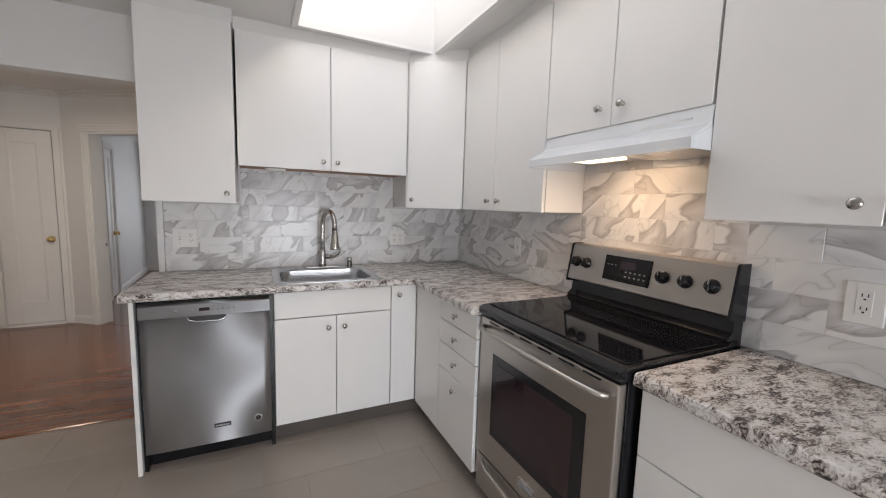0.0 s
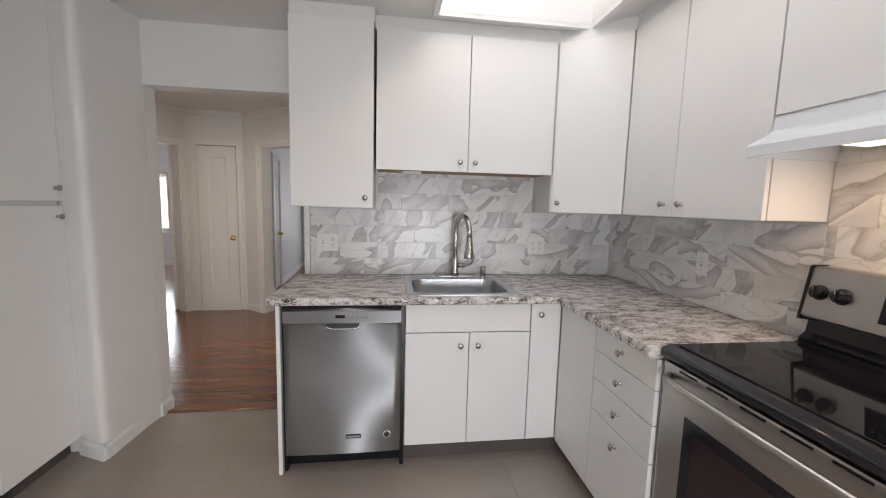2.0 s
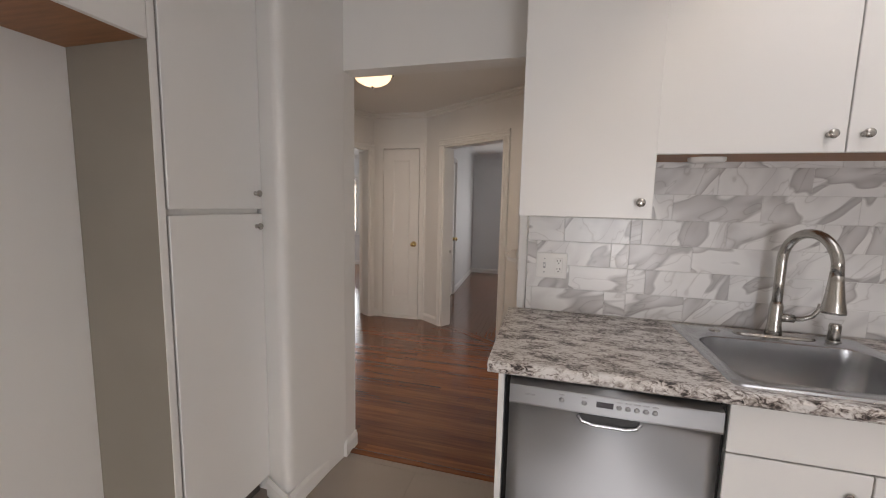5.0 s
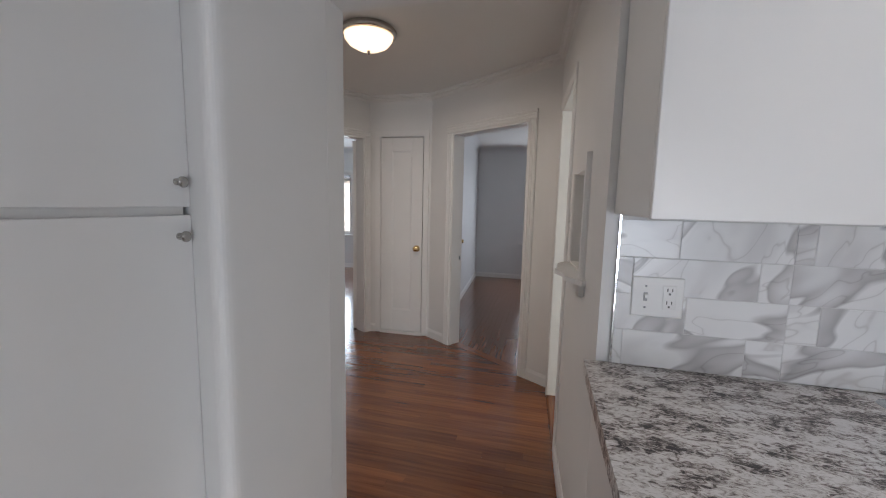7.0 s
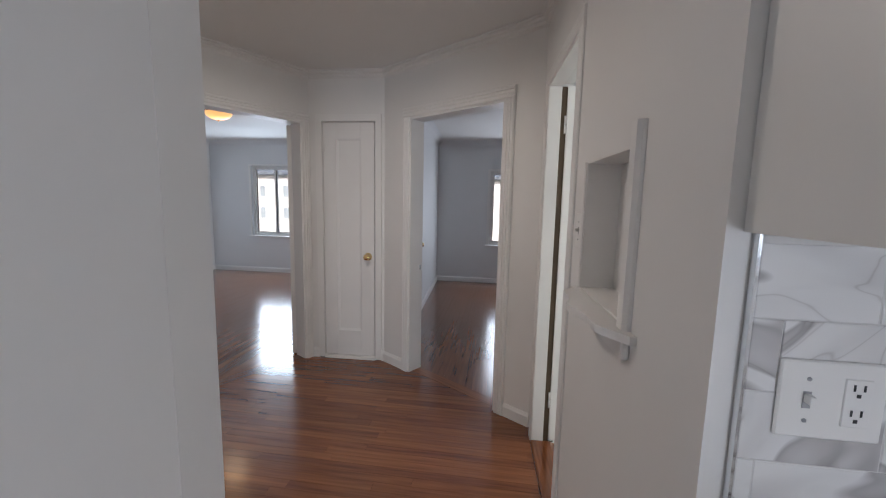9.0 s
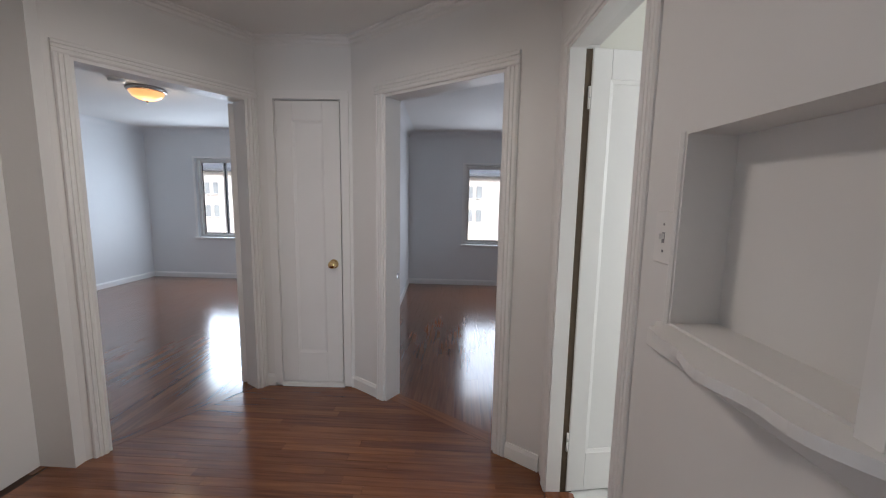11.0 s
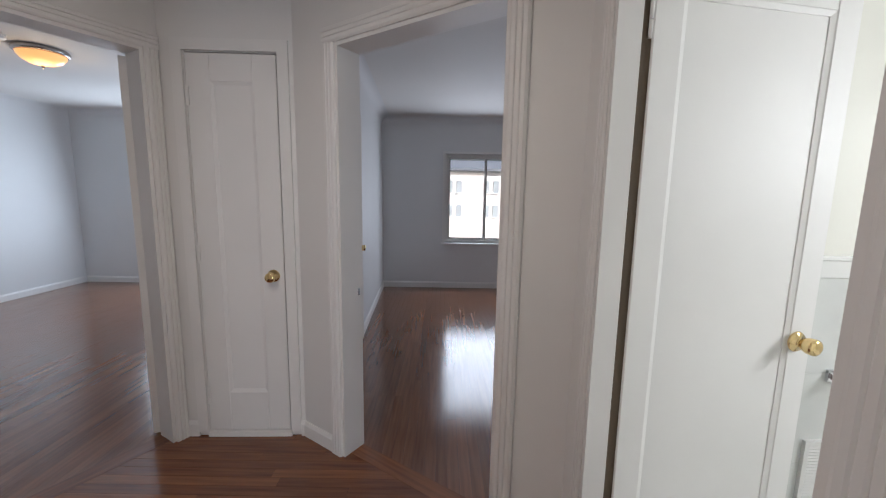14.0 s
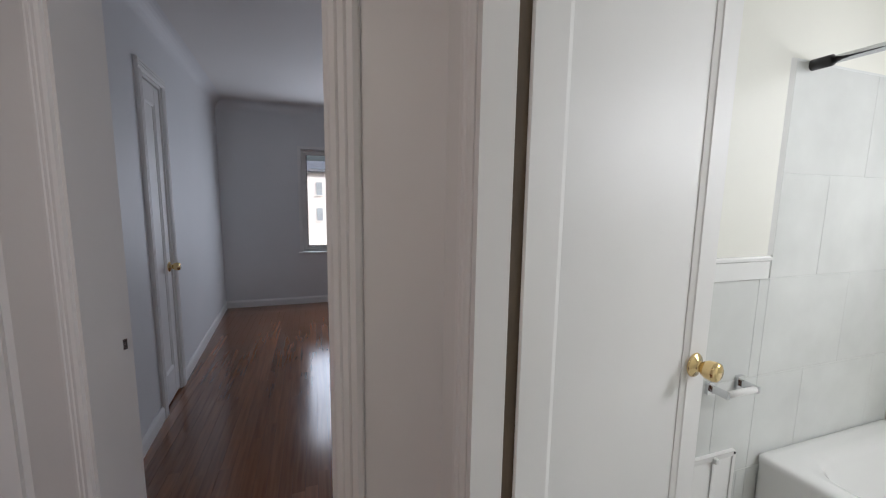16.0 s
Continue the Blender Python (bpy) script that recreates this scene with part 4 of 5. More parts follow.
part("handle_lip", bm_tube([(CX - 0.084, DF - 0.013, 0.780), (CX - 0.072, DF - 0.016, 0.766), (CX - 0.045, DF - 0.018, 0.760), (CX + 0.045, DF - 0.018, 0.760), (CX + 0.072, DF - 0.016, 0.766), (CX + 0.084, DF - 0.013, 0.780)], 0.0055, 10), STEEL, dw)
part("badge", bm_box(CX + 0.012, CX + 0.088, DF - 0.0125, DF, 0.188, 0.208, 0.001), DARKPLASTIC, dw, "small dark maker's plate")
part("badge_bar", bm_join((CX + 0.017, CX + 0.083, DF - 0.0132, DF - 0.011, 0.194, 0.202)), GREYPLASTIC, dw)
part("sticker", bm_turn([(0.0, 0), (0.019, 0), (0.0185, 0.0012), (0.0, 0.0012)], 20, pose(CX + 0.217, DF - 0.0062, 0.20, 90)), PLASTIC, dw, "round award sticker")
part("sticker_mark", bm_turn([(0.008, 0), (0.015, 0), (0.015, 0.0018), (0.008, 0.0018)], 16, pose(CX + 0.217, DF - 0.0062, 0.20, 90)), DARKPLASTIC, dw)
part("kick_plate", bm_box(X0 + 0.006, X1, 2.955, 2.975, 0.0, 0.10), BLACK, dw)

# ---- range ----
rg = thing("electric_range", "stainless steel electric range with black glass cooktop", "range")
Y0, Y1, FXR = 1.376, 2.134, 1.105
part("body", bm_box(FXR + 0.035, 1.66, Y0 + 0.004, Y1 - 0.004, 0.05, 0.885), BLACK, rg, "black enamelled side panels")
for fx in (1.16, 1.60):
    for fy in (Y0 + 0.05, Y1 - 0.05):
        part("foot", bm_turn([(0.0, 0), (0.018, 0), (0.016, 0.052), (0.0, 0.052)], 12, pose(fx, fy, 0)), DARKPLASTIC, rg)
part("cooktop_frame", bm_prism([(FXR - 0.005, 0.885), (FXR - 0.012, 0.895), (FXR - 0.010, 0.915), (FXR + 0.012, 0.926), (1.60, 0.926), (1.62, 0.935), (1.66, 0.935), (1.66, 0.885)], "y", Y0, Y1), BLACK, rg)
top = part("cooktop_glass", bm_box(FXR + 0.035, 1.575, Y0 + 0.018, Y1 - 0.018, 0.9262, 0.9305, 0.002), BLACKGLASS, rg)
part("front_trim", bm_tube([(FXR - 0.010, Y0 + 0.012, 0.9105), (FXR - 0.010, Y1 - 0.012, 0.9105)], 0.0055, 8), BLACK, rg, "rounded black edge along the cooktop")
part("backguard_base", bm_prism([(1.66, 0.885), (1.612, 0.93), (1.606, 0.945), (1.632, 0.965), (1.642, 1.03), (1.69, 1.03), (1.69, 0.885)], "y", Y0 + 0.006, Y1 - 0.006), BLACK, rg)
bg = part("backguard", bm_prism([(1.600, 1.028), (1.612, 1.02), (1.69, 1.02), (1.69, 1.196), (1.640, 1.196), (1.630, 1.190)], "y", Y0 + 0.010, Y1 - 0.010), STEELH, rg)
for yy in (Y0, Y1 - 0.010):
    part("end_cap", bm_prism([(1.596, 1.012), (1.692, 1.00), (1.692, 0.93), (1.692, 1.20), (1.636, 1.20), (1.626, 1.194)], "y", yy, yy + 0.010), BLACK, bg)
tilt = math.degrees(math.atan2(0.030, 0.162))
FACE = lambda yy, zz: Matrix.Translation((1.600 + (zz - 1.028) * 0.185 - 0.0006, yy, zz)) @ pose(0, 0, 0, 0, tilt, 0) @ pose(0, 0, 0, 0, -90, 0)
cp = part("control_glass", bm_box(-0.055, 0.055, -0.115, 0.115, -0.001, 0.004, 0.001), BLACKGLASS, bg, m=FACE(1.80, 1.112))
part("display", bm_join((0.005, 0.035, -0.045, 0.03, 0.0038, 0.0045)), DISPLAY, cp)
for i in range(5):
    for j in (-0.032, -0.012):
        part("key", bm_join((j, j + 0.006, -0.095 + i * 0.022, -0.086 + i * 0.022, 0.0038, 0.0046)), KEYGREY, cp)
for i in range(3):
    part("key", bm_join((0.012, 0.017, 0.05 + i * 0.02, 0.058 + i * 0.02, 0.0038, 0.0046)), KEYGREY, cp)
for ky in (2.085, 2.020, 1.635, 1.545, 1.450):
    k = part("knob", bm_turn([(0.0, 0), (0.026, 0), (0.026, 0.004), (0.021, 0.008), (0.0195, 0.022), (0.017, 0.025), (0.0, 0.025)], 24), BLACK, bg, "black range knob", FACE(ky, 1.112))
    part("grip", bm_box(-0.020, 0.020, -0.0045, 0.0045, 0.02, 0.033, 0.002), BLACK, k)
    part("pointer", bm_join((0.004, 0.019, -0.0012, 0.0012, 0.0325, 0.0335)), CHROME, k)
door = part("oven_door", bm_box(FXR - 0.002, FXR + 0.034, Y0 + 0.008, Y1 - 0.008, 0.238, 0.876, 0.006, 2), STEELH, rg)
part("window", bm_box(FXR - 0.0045, FXR, Y0 + 0.115, Y1 - 0.115, 0.365, 0.735, 0.001), BLACK, door)
part("window_glass", bm_box(FXR - 0.0062, FXR - 0.004, Y0 + 0.165, Y1 - 0.155, 0.405, 0.70, 0.0005), OVENGLASS, door)
hp = [(FXR - 0.004, Y0 + 0.035, 0.832), (FXR - 0.032, Y0 + 0.055, 0.834), (FXR - 0.045, Y0 + 0.14, 0.837), (FXR - 0.052, 1.755, 0.840), (FXR - 0.045, Y1 - 0.14, 0.837), (FXR - 0.032, Y1 - 0.055, 0.834), (FXR - 0.004, Y1 - 0.035, 0.832)]
part("handle", bm_tube(hp, 0.0115, 12), STEELH, door, "bowed steel bar handle")
for i in range(6):
    part("vent_slot", bm_join((FXR - 0.004, FXR - 0.001, Y0 + 0.07 + i * 0.108, Y0 + 0.14 + i * 0.108, 0.862, 0.868)), BLACK, door)
part("badge", bm_box(FXR - 0.006, FXR, 1.705, 1.80, 0.278, 0.318, 0.002), STEEL, door, "small raised metal maker's plate")
part("badge_bar", bm_join((FXR - 0.0068, FXR - 0.005, 1.715, 1.79, 0.29, 0.306)), GREYPLASTIC, door)
drawer = part("storage_drawer", bm_box(FXR, FXR + 0.034, Y0 + 0.008, Y1 - 0.008, 0.06, 0.228, 0.006, 2), STEELH, rg)
part("handle", bm_tube([(FXR - 0.004, Y0 + 0.06, 0.205), (FXR - 0.016, Y0 + 0.12, 0.195), (FXR - 0.02, 1.755, 0.178), (FXR - 0.016, Y1 - 0.12, 0.195), (FXR - 0.004, Y1 - 0.06, 0.205)], [0.004, 0.009, 0.011, 0.009, 0.004], 12), STEELH, drawer)

# ---- range hood ----
hood = thing("range_hood", "white enamelled under-cabinet range hood with its light on", "range hood")
H0, H1 = 1.399, 2.148
part("canopy", bm_prism([(1.695, 1.689), (1.437, 1.689), (1.428, 1.640), (1.420, 1.630), (1.345, 1.590), (1.340, 1.585), (1.340, 1.552), (1.348, 1.552), (1.348, 1.582), (1.695, 1.615)], "y", H0, H1), HOODWHITE, hood)
for yy in (H0 - 0.0025, H1 - 0.0035):
    part("end_plate", bm_prism([(1.348, 1.552), (1.695, 1.552), (1.695, 1.62), (1.42, 1.62), (1.348, 1.584)], "y", yy, yy + 0.006), HOODWHITE, hood)
part("filter", bm_box(1.39, 1.66, 1.42, 1.70, 1.563, 1.570, 0.002), STEEL, hood, "metal mesh grease filter")
part("light_lens", bm_box(1.375, 1.465, 1.715, 1.905, 1.556, 1.578, 0.006, 2), HOODLIGHT, hood, "glowing warm white light lens")
part("switch", bm_join((1.4285, 1.433, 1.60, 1.635, 1.650, 1.656)), PLASTIC, hood)
part("switch", bm_join((1.4285, 1.433, 1.54, 1.575, 1.650, 1.656)), PLASTIC, hood)
part("badge_bar", bm_join((1.4285, 1.433, 1.46, 1.52, 1.656, 1.660)), PLASTIC, hood)

# ---- skylight ----
x0, x1, y0, y1 = well
solid("skylight_shaft", bm_join((x0 - 0.02, x0, y0, y1, CK + 0.1, 3.08), (x1, x1 + 0.02, y0, y1, CK + 0.1, 3.08), (x0 - 0.02, x1 + 0.02, y0 - 0.02, y0, CK + 0.1, 3.08), (x0 - 0.02, x1 + 0.02, y1, y1 + 0.02, CK + 0.1, 3.08)), CEIL, "white painted skylight shaft", "skylight shaft", kind="structure")
t = 0.032
solid("skylight_trim", bm_join((x0 - t, x0, y0 - t, y1 + t, CK - 0.018, CK + 0.002), (x1, x1 + t, y0 - t, y1 + t, CK - 0.018, CK + 0.002), (x0, x1, y1, y1 + t, CK - 0.018, CK + 0.002), (x0, x1, y0 - t, y0, CK - 0.018, CK + 0.002)), TRIM, "white wooden trim round the skylight opening", "trim", kind="structure")
lid = solid("skylight_glazing", bm_join((x0, x1, y0, y1, 3.085, 3.10)), PANE, "clear skylight glazing", "skylight", kind="structure")
lid.visible_shadow = False

# ---- plates ----
def plate(name, m, label, w, h, switch=(), duplex=()):
    """Lies in its own xz plane and looks to -y."""
    p = thing(name, label, "wall plate", m)
    part("cover", bm_box(-w / 2, w / 2, -0.006, 0, -h / 2, h / 2, 0.0025), PLASTIC, p)
    for x in switch:
        sw = part("toggle_slot", bm_join((x - 0.005, x + 0.005, -0.0068, -0.004, -0.012, 0.012)), GREYPLASTIC, p)
        part("toggle", bm_box(x - 0.004, x + 0.004, -0.018, -0.006, -0.003, 0.009, 0.001), PLASTIC, sw)
        for z in (-0.03, 0.03):
            part("screw", bm_turn([(0.0, 0), (0.003, 0), (0.003, 0.0012), (0.0, 0.0012)], 10, pose(x, -0.006, z, 90)), GREYPLASTIC, p)
    for x in duplex:
        face = part("receptacle", bm_box(x - 0.0165, x + 0.0165, -0.008, -0.005, -0.034, 0.034, 0.001), PLASTIC, p)
        for z in (-0.018, 0.018):
            for sx in (-0.006, 0.006):
                part("slot", bm_join((x + sx - 0.0013, x + sx + 0.0013, -0.0086, -0.007, z, z + 0.009)), DARKPLASTIC, face)
            part("slot", bm_join((x - 0.0025, x + 0.0025, -0.0086, -0.007, z - 0.009, z - 0.004)), DARKPLASTIC, face)
    return p


TF = SINKY - 0.012
plate("outlet_plate", pose(-0.213, TF, 1.12), "white double wall plate with toggle switch and duplex outlet", 0.131, 0.112, (-0.03,), (0.03,))
plate("outlet_plate", pose(1.155, TF, 1.11), "white double wall plate with duplex outlets", 0.116, 0.112, (), (-0.024, 0.024))
plate("outlet_plate", pose(1.688, 2.667, 1.12, 0, 0, -90), "white duplex outlet plate on the marble tiles", 0.07, 0.115, (0.0,))
plate("outlet_plate", pose(1.688, 1.10, 1.132, 0, 0, -90), "white duplex outlet plate over the worktop", 0.082, 0.118, (), (0.0,))
plate("light_switch", run(P0, P1) @ pose(0.94, 0, 1.29), "white toggle light switch plate on the hall wall", 0.075, 0.118, (0.0,))

# ---- niche ----
niche = thing("telephone_niche", "white painted recessed wall niche with moulded frame and scalloped shelf", "niche", run(P0, P1))
N0, N1, Z0, Z1 = 0.98, 1.38, 1.10, 1.515
for board in ((N0, N1, 0.105, 0.115, Z0, Z1), (N0, N0 + 0.006, 0, 0.105, Z0, Z1), (N1 - 0.006, N1, 0, 0.105, Z0, Z1), (N0 + 0.006, N1 - 0.006, 0, 0.105, Z1 - 0.006, Z1), (N0 + 0.006, N1 - 0.006, 0, 0.105, Z0, Z0 + 0.006)):
    part("lining_board", bm_join(board), WALL, niche)
for a, b, d, up in ((N0 - 0.016, N0, 0.007, 0.0), (N1, N1 + 0.045, 0.018, 0.045)):
    part("frame", bm_prism([(a, 0), (a, -d * 0.55), (a + 0.006, -d), (b - 0.008, -d), (b, -d * 0.45), (b, 0)], "z", Z0, Z1 + up), TRIM, niche)
L = N1 - N0 + 0.105
scallop = [(N0 - 0.025, 0)] + [(N0 - 0.025 + L * i / 24, -0.022 - 0.058 * math.sin(math.pi * i / 24) ** 0.8 + 0.008 * math.cos(6 * math.pi * i / 24)) for i in range(25)] + [(N1 + 0.08, 0)]
part("shelf", bm_prism(scallop, "z", Z0 - 0.018, Z0 + 0.001), TRIM, niche)
part("bracket", bm_box(N0 - 0.05, N1 + 0.05, -0.02, 0, Z0 - 0.065, Z0 - 0.018, 0.004), TRIM, niche)

# ---- ceiling lamps ----
def dome_lamp(m, r, glass_mat, label):
    l = thing("ceiling_lamp", label, "ceiling lamp", m)
    part("canopy", bm_turn([(0.0, 0), (r * 0.95, 0), (r, -0.012), (r * 0.98, -0.03), (r * 0.88, -0.04), (r * 0.86, -0.03), (0.0, -0.03)], 36), NICKEL, l, "brushed nickel ring")
    part("shade", bm_turn([(r * 0.87, -0.032), (r * 0.84, -0.055), (r * 0.70, -0.085), (r * 0.45, -0.108), (r * 0.18, -0.119), (0.0, -0.121)], 36, cap=False), glass_mat, l, "glowing frosted glass bowl")
    part("finial", bm_turn([(0.0, -0.119), (0.009, -0.119), (0.011, -0.127), (0.006, -0.134), (0.008, -0.14), (0.0, -0.146)], 16), NICKEL, l)
    return l


dome_lamp(pose(-1.61, 4.60, CH), 0.17, LAMPGLASS, "lit ceiling lamp with frosted bowl and nickel ring")
dome_lamp(pose(-4.0, 7.19, CH), 0.17, LAMPGLASS2, "lit amber glass ceiling lamp with metal ring")
solid("smoke_detector", bm_turn([(0.0, 0), (0.066, 0), (0.066, -0.018), (0.058, -0.032), (0.04, -0.036), (0.0, -0.036)], 28, pose(-4.02, 6.88, CH)), PLASTIC, "round white smoke detector on the bedroom ceiling", "smoke detector")

# ---- bathroom ----
BY = 5.36
bath_tiles = solid("bath_wainscot", bm_join((0.30, 0.80, BY - 0.004, BY, 0, 1.075), (0.80, 1.66, BY - 0.004, BY, 0, 1.80)), material("bath_grout", (0.69, 0.70, 0.685), 0.5), "white glazed wall tiles with a cap row", "wall tiles", kind="structure")
def bath_tile(x0, x1, z0, z1):
    part("tile", bm_box(x0 + 0.0005, x1 - 0.0005, BY - 0.006, BY - 0.003, z0 + 0.0005, z1 - 0.0005, 0.0008), BATHTILE, bath_tiles)
z = 0.0
for k in range(3):
    x = 0.30 - 0.15 * (k % 2)
    while x < 0.80:
        if min(x + 0.45, 0.80) - max(x, 0.30) > 0.02:
            bath_tile(max(x, 0.30), min(x + 0.45, 0.80), z, z + 0.3583)
        x += 0.45
    z += 0.3583
z = 0.0
for k in range(5):
    x = 0.80 - 0.2 * (k % 2)
    while x < 1.66:
        if min(x + 0.45, 1.66) - max(x, 0.80) > 0.02:
            bath_tile(max(x, 0.80), min(x + 0.45, 1.66), z, z + 0.3583)
        x += 0.45
    z += 0.3583
for x in (0.33, 0.48, 0.63):
    part("cap_tile", bm_prism([(BY, 1.076), (BY - 0.012, 1.076), (BY - 0.012, 1.135), (BY - 0.018, 1.140), (BY - 0.018, 1.148), (BY - 0.010, 1.153), (BY, 1.153)], "x", x + 0.0008, x + 0.152), PORCELAIN, bath_tiles)
part("edge_trim", bm_prism([(0.782, BY), (0.7995, BY - 0.0065), (0.7995, BY)], "z", 1.155, 1.80), PORCELAIN, bath_tiles)
holder = thing("toilet_paper_holder", "chrome toilet paper holder with empty white roller", "paper holder")
for x in (0.56, 0.70):
    part("post", bm_join((x - 0.006, x + 0.006, BY - 0.075, BY - 0.006, 0.70, 0.722), (x - 0.016, x + 0.016, BY - 0.018, BY - 0.006, 0.69, 0.735)), CHROME, holder)
part("roller", bm_tube([(0.566, BY - 0.066, 0.711), (0.694, BY - 0.066, 0.711)], 0.011, 14), PLASTIC, holder)
vent = thing("wall_vent", "white louvred heating grille low on the bathroom wall", "vent")
part("frame", bm_join((0.50, 0.515, BY - 0.020, BY - 0.006, 0.12, 0.455), (0.70, 0.715, BY - 0.020, BY - 0.006, 0.12, 0.455), (0.515, 0.70, BY - 0.020, BY - 0.006, 0.435, 0.455), (0.515, 0.70, BY - 0.020, BY - 0.006, 0.12, 0.14), (0.603, 0.612, BY - 0.020, BY - 0.006, 0.14, 0.435)), PLASTIC, vent)
slat = bm_prism([(BY - 0.018, 0), (BY - 0.016, 0), (BY - 0.012, 0.008), (BY - 0.014, 0.008)], "x", 0.515, 0.70)
slat_mesh = mesh("slat", slat, PLASTIC)
for i in range(24):
    o = new("slat", slat_mesh)
    o.parent, o.location = vent, (0, 0, 0.142 + i * 0.0122)
part("lever", bm_box(0.60, 0.615, BY - 0.034, BY - 0.019, 0.43, 0.45, 0.002), PLASTIC, vent)
part("screw", bm_turn([(0.0, 0), (0.005, 0), (0.004, 0.002), (0.0, 0.002)], 10, pose(0.708, BY - 0.020, 0.447, 90)), DARKPLASTIC, vent)
tub = thing("bathtub", "white enamelled bathtub against the tiled wall", "bathtub")
TX0, TX1, TY0, TY1 = 0.845, 1.655, 3.72, BY - 0.007
tcx, tcy, thx, thy = (TX0 + TX1) / 2, (TY0 + TY1) / 2, (TX1 - TX0) / 2, (TY1 - TY0) / 2
part("shell", bm_loft([rounded(tcx, tcy, thx - 0.012, thy, 0.02, 0.005), rounded(tcx, tcy, thx - 0.008, thy, 0.02, 0.36), rounded(tcx, tcy, thx, thy, 0.02, 0.385), rounded(tcx, tcy, thx, thy, 0.025, 0.402), rounded(tcx, tcy, thx - 0.012, thy - 0.008, 0.03, 0.41), rounded(tcx, tcy, thx - 0.03, thy - 0.03, 0.05, 0.411), rounded(tcx, tcy, thx - 0.06, thy - 0.065, 0.09, 0.411), rounded(tcx, tcy, thx - 0.085, thy - 0.09, 0.12, 0.408), rounded(tcx, tcy, thx - 0.105, thy - 0.11, 0.12, 0.385), rounded(tcx, tcy, thx - 0.16, thy - 0.2, 0.12, 0.10), rounded(tcx, tcy, thx - 0.2, thy - 0.26, 0.1, 0.07)]), PORCELAIN, tub)
rod = thing("shower_rod", "chrome shower curtain rod across the bathtub", "curtain rod")
part("rod", bm_tube([(0.875, BY - 0.02, 1.785), (0.875, 3.645, 1.785)], 0.0125, 14), CHROME, rod)
part("end_sleeve", bm_tube([(0.875, BY - 0.006, 1.785), (0.875, BY - 0.06, 1.785)], 0.018, 14), DARKPLASTIC, rod, "dark rubber end sleeve")
part("end_sleeve", bm_tube([(0.875, 3.645, 1.785), (0.875, 3.69, 1.785)], 0.018, 14), DARKPLASTIC, rod)

# ---- outside ----
solid("ground", bm_box(-300, 300, 11, 500, -3.4, -3.2), material("street_asphalt", (0.20, 0.20, 0.20), 0.9, 0, 0.2, 0.5), "pale grey street and ground outside", "ground", kind="structure")
STUCCO = material("white_stucco", (0.82, 0.81, 0.79), 0.8, 0, 0.05, 0.8, 0.3, 8)
ROOFM = material("slate_roof", (0.17, 0.19, 0.22), 0.8, 0, 0.2, 2)
GLASSM = material("house_window", (0.42, 0.47, 0.50), 0.2, 0, 0.2, 1)
house_y = 40.0


def house(x0, x1, top, label):
    h = thing("apartment_building", label, "building")
    part("wall", bm_box(x0, x1, house_y, house_y + 9, -3.2, top), STUCCO, h)
    part("roof", bm_prism([(house_y - 0.5, top), (house_y + 4.5, top + 1.1), (house_y + 9.5, top), (house_y + 9.5, top - 0.2), (house_y - 0.5, top - 0.2)], "x", x0 - 0.4, x1 + 0.4), ROOFM, h)
    x = x0 + 1.2
    while x + 1.6 < x1:
        for z0, z1 in ((1.5, 2.6), (-0.7, 0.4)):
            for dx in (0, 0.85):
                w = part("window", bm_box(x + dx, x + dx + 0.5, house_y - 0.06, house_y + 0.02, z0, z1), GLASSM, h)
                part("sill", bm_join((x + dx - 0.06, x + dx + 0.56, house_y - 0.14, house_y - 0.061, z0 - 0.08, z0)), STUCCO, w)
        x += 3.4
    return h


house(-34, -9.5, 3.9, "white stucco two-storey building across the street")
house(-8.5, 14, 3.7, "white stucco two-storey building with slate roof across the street")

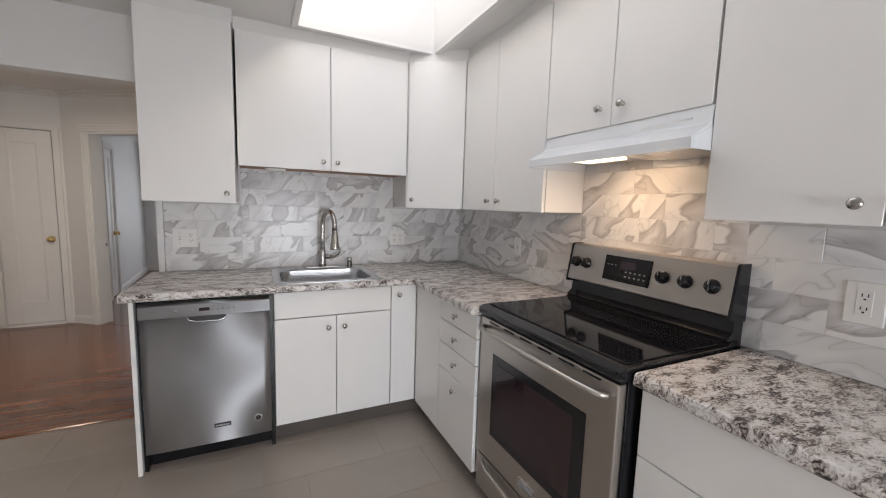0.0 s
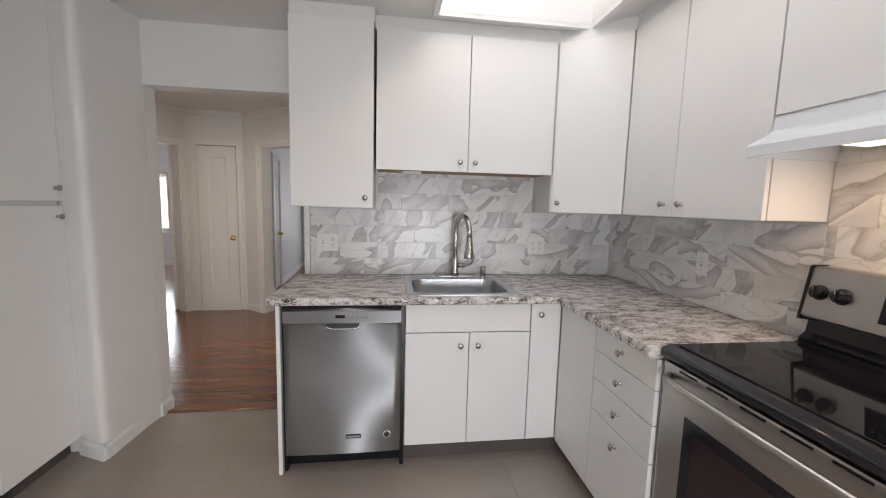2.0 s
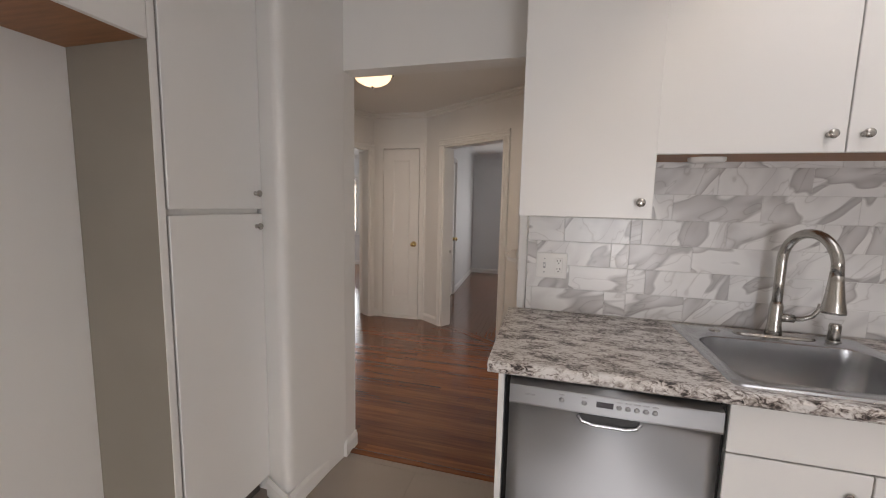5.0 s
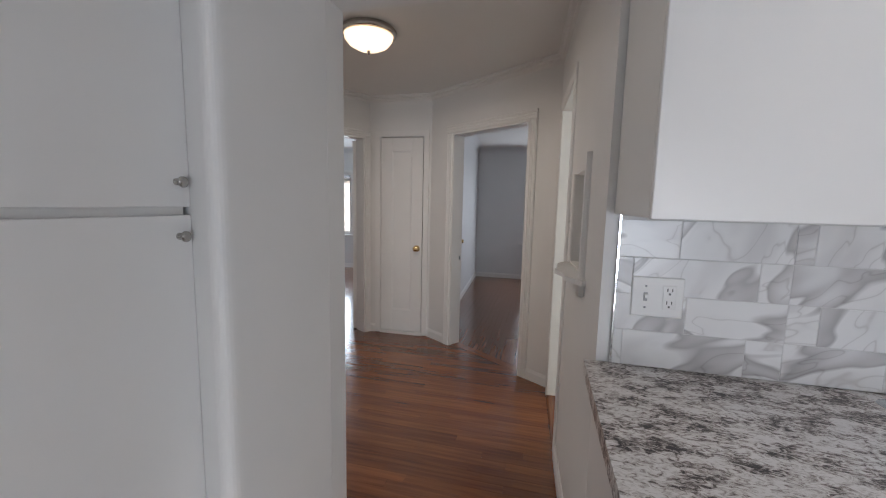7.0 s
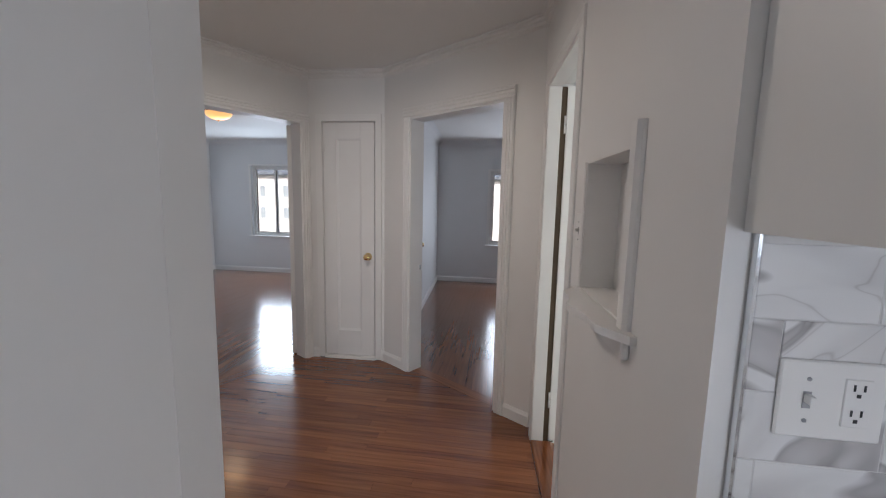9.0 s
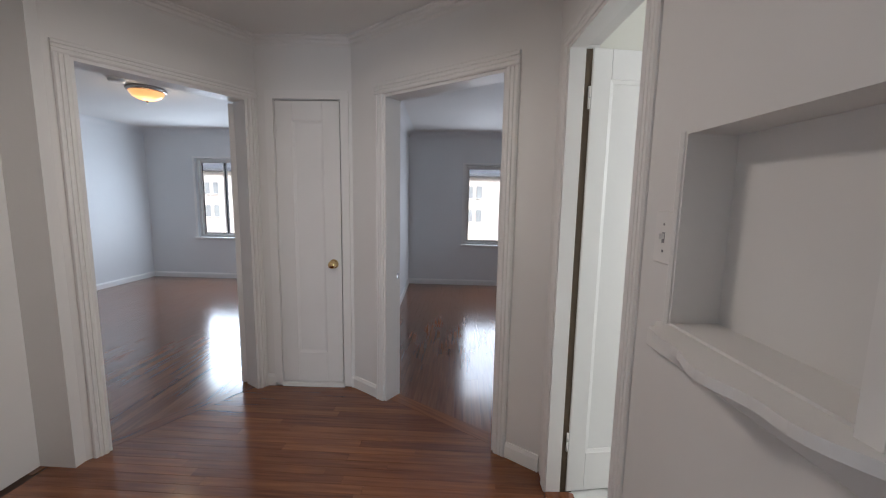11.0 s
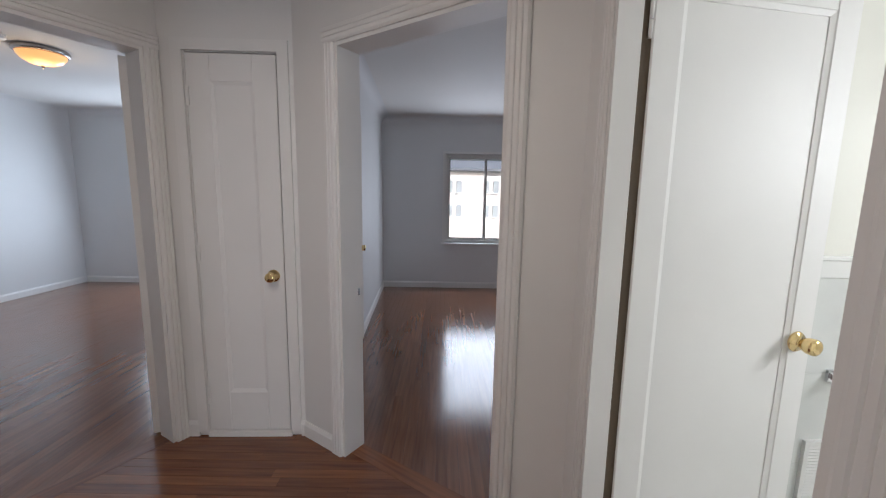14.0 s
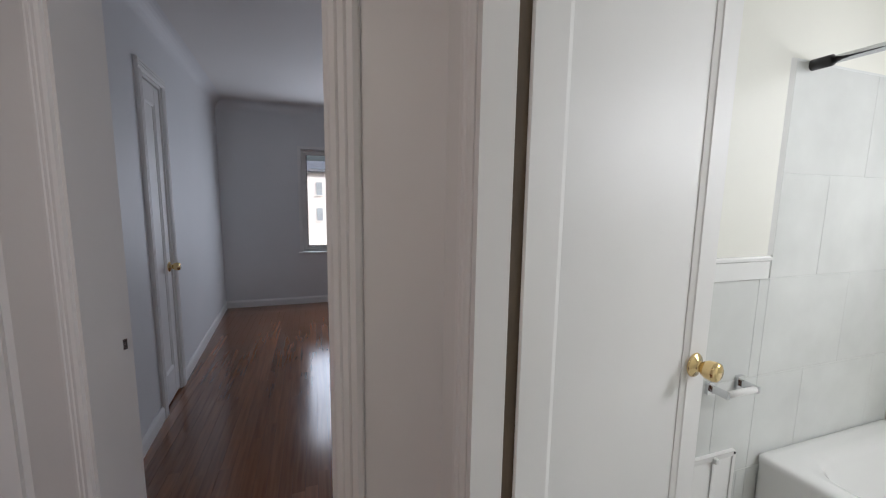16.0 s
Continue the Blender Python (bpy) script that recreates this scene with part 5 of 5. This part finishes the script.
# ---- tiles ----
def tile_wall(name, m, length, rows, label, gaps, seed):
    """Tiles 305 x 102 mm in broken bond over a grout bed, in the plane's own xz; gaps(x, z) says how high the field goes."""
    r = random.Random(seed)
    cells = []
    for k in range(rows):
        z0 = k * 0.1045
        x = 0.305 * ((0.08, 0.59, 0.13, 0.50, 0.85, 0.35, 0.62)[k] - 1)
        while x < length:
            a, b = max(x, 0), min(x + 0.305, length)
            cells.append((a, b, z0))
            x += 0.305
    bedding = solid(name, bm_join(*gaps), GROUT, label, "wall tiles", m, kind="structure")
    shared = {}
    for a, b, z0 in cells:
        for ga, gb, _, _, gz0, gz1 in gaps:
            x0, x1, z1, zz = max(a, ga), min(b, gb), min(z0 + 0.1045, gz1), max(z0, gz0)
            if x1 - x0 > 0.012 and z1 - zz > 0.012:
                key = (round(x1 - x0, 3), round(z1 - zz, 3))
                if key not in shared:
                    w, h = (x1 - x0) / 2 - 0.0008, (z1 - zz) / 2 - 0.0008
                    shared[key] = mesh("tile", bm_box(-w, w, -0.0045, 0.0035, -h, h, 0.001), MARBLE)
                o = new("tile", shared[key])
                o.parent, o.location = bedding, ((x0 + x1) / 2, -0.0075 + r.uniform(-0.0004, 0.0004), (zz + z1) / 2)
    return bedding


# one field under the wall cabinets and a higher one over the sink and behind the hood
tile_wall("backsplash_sink", pose(-0.318, SINKY, 0.9155), 2.006, 7, "white marble-look subway tiles with grey veins behind the sink", [(0, 0.415, -0.0107, 0, 0, 0.428), (0.415, 1.436, -0.0107, 0, 0, 0.656), (1.436, 2.006, -0.0107, 0, 0, 0.428)], 1)
tile_wall("backsplash_range", pose(RIGHTX, 3.488, 0.9155, 0, 0, -90), 3.9, 7, "white marble-look subway tiles with grey veins behind the range", [(0, 1.339, -0.0107, 0, 0, 0.428), (1.339, 2.091, -0.0107, 0, 0, 0.668), (2.091, 3.9, -0.0107, 0, 0, 0.428)], 2)
edging = solid("tile_edging", bm_box(-0.3225, -0.3180, SINKY - 0.013, SINKY, 0.915, UB), CHROME, "thin metal edging at the end of the tiles", "trim", kind="structure")

floor_kitchen = bpy.data.objects["floor_kitchen"]
TL, TW = 0.61, 0.305
k = 0
yy = -1.7
while yy < 3.53:
    xx = -1.85 - (0.2 * (k % 3))
    while xx < 1.75:
        a, b, c, d = max(xx, -1.85), min(xx + TL, 1.75), yy, min(yy + TW, 3.53)
        if b - a > 0.03 and d - c > 0.03:
            part("tile", bm_box(-(b - a) / 2 + 0.0005, (b - a) / 2 - 0.0005, -(d - c) / 2 + 0.0005, (d - c) / 2 - 0.0005, -0.003, 0.0, 0.0005), FLOORTILE, floor_kitchen, m=pose((a + b) / 2, (c + d) / 2, 0))
        xx += TL
    yy += TW
    k += 1
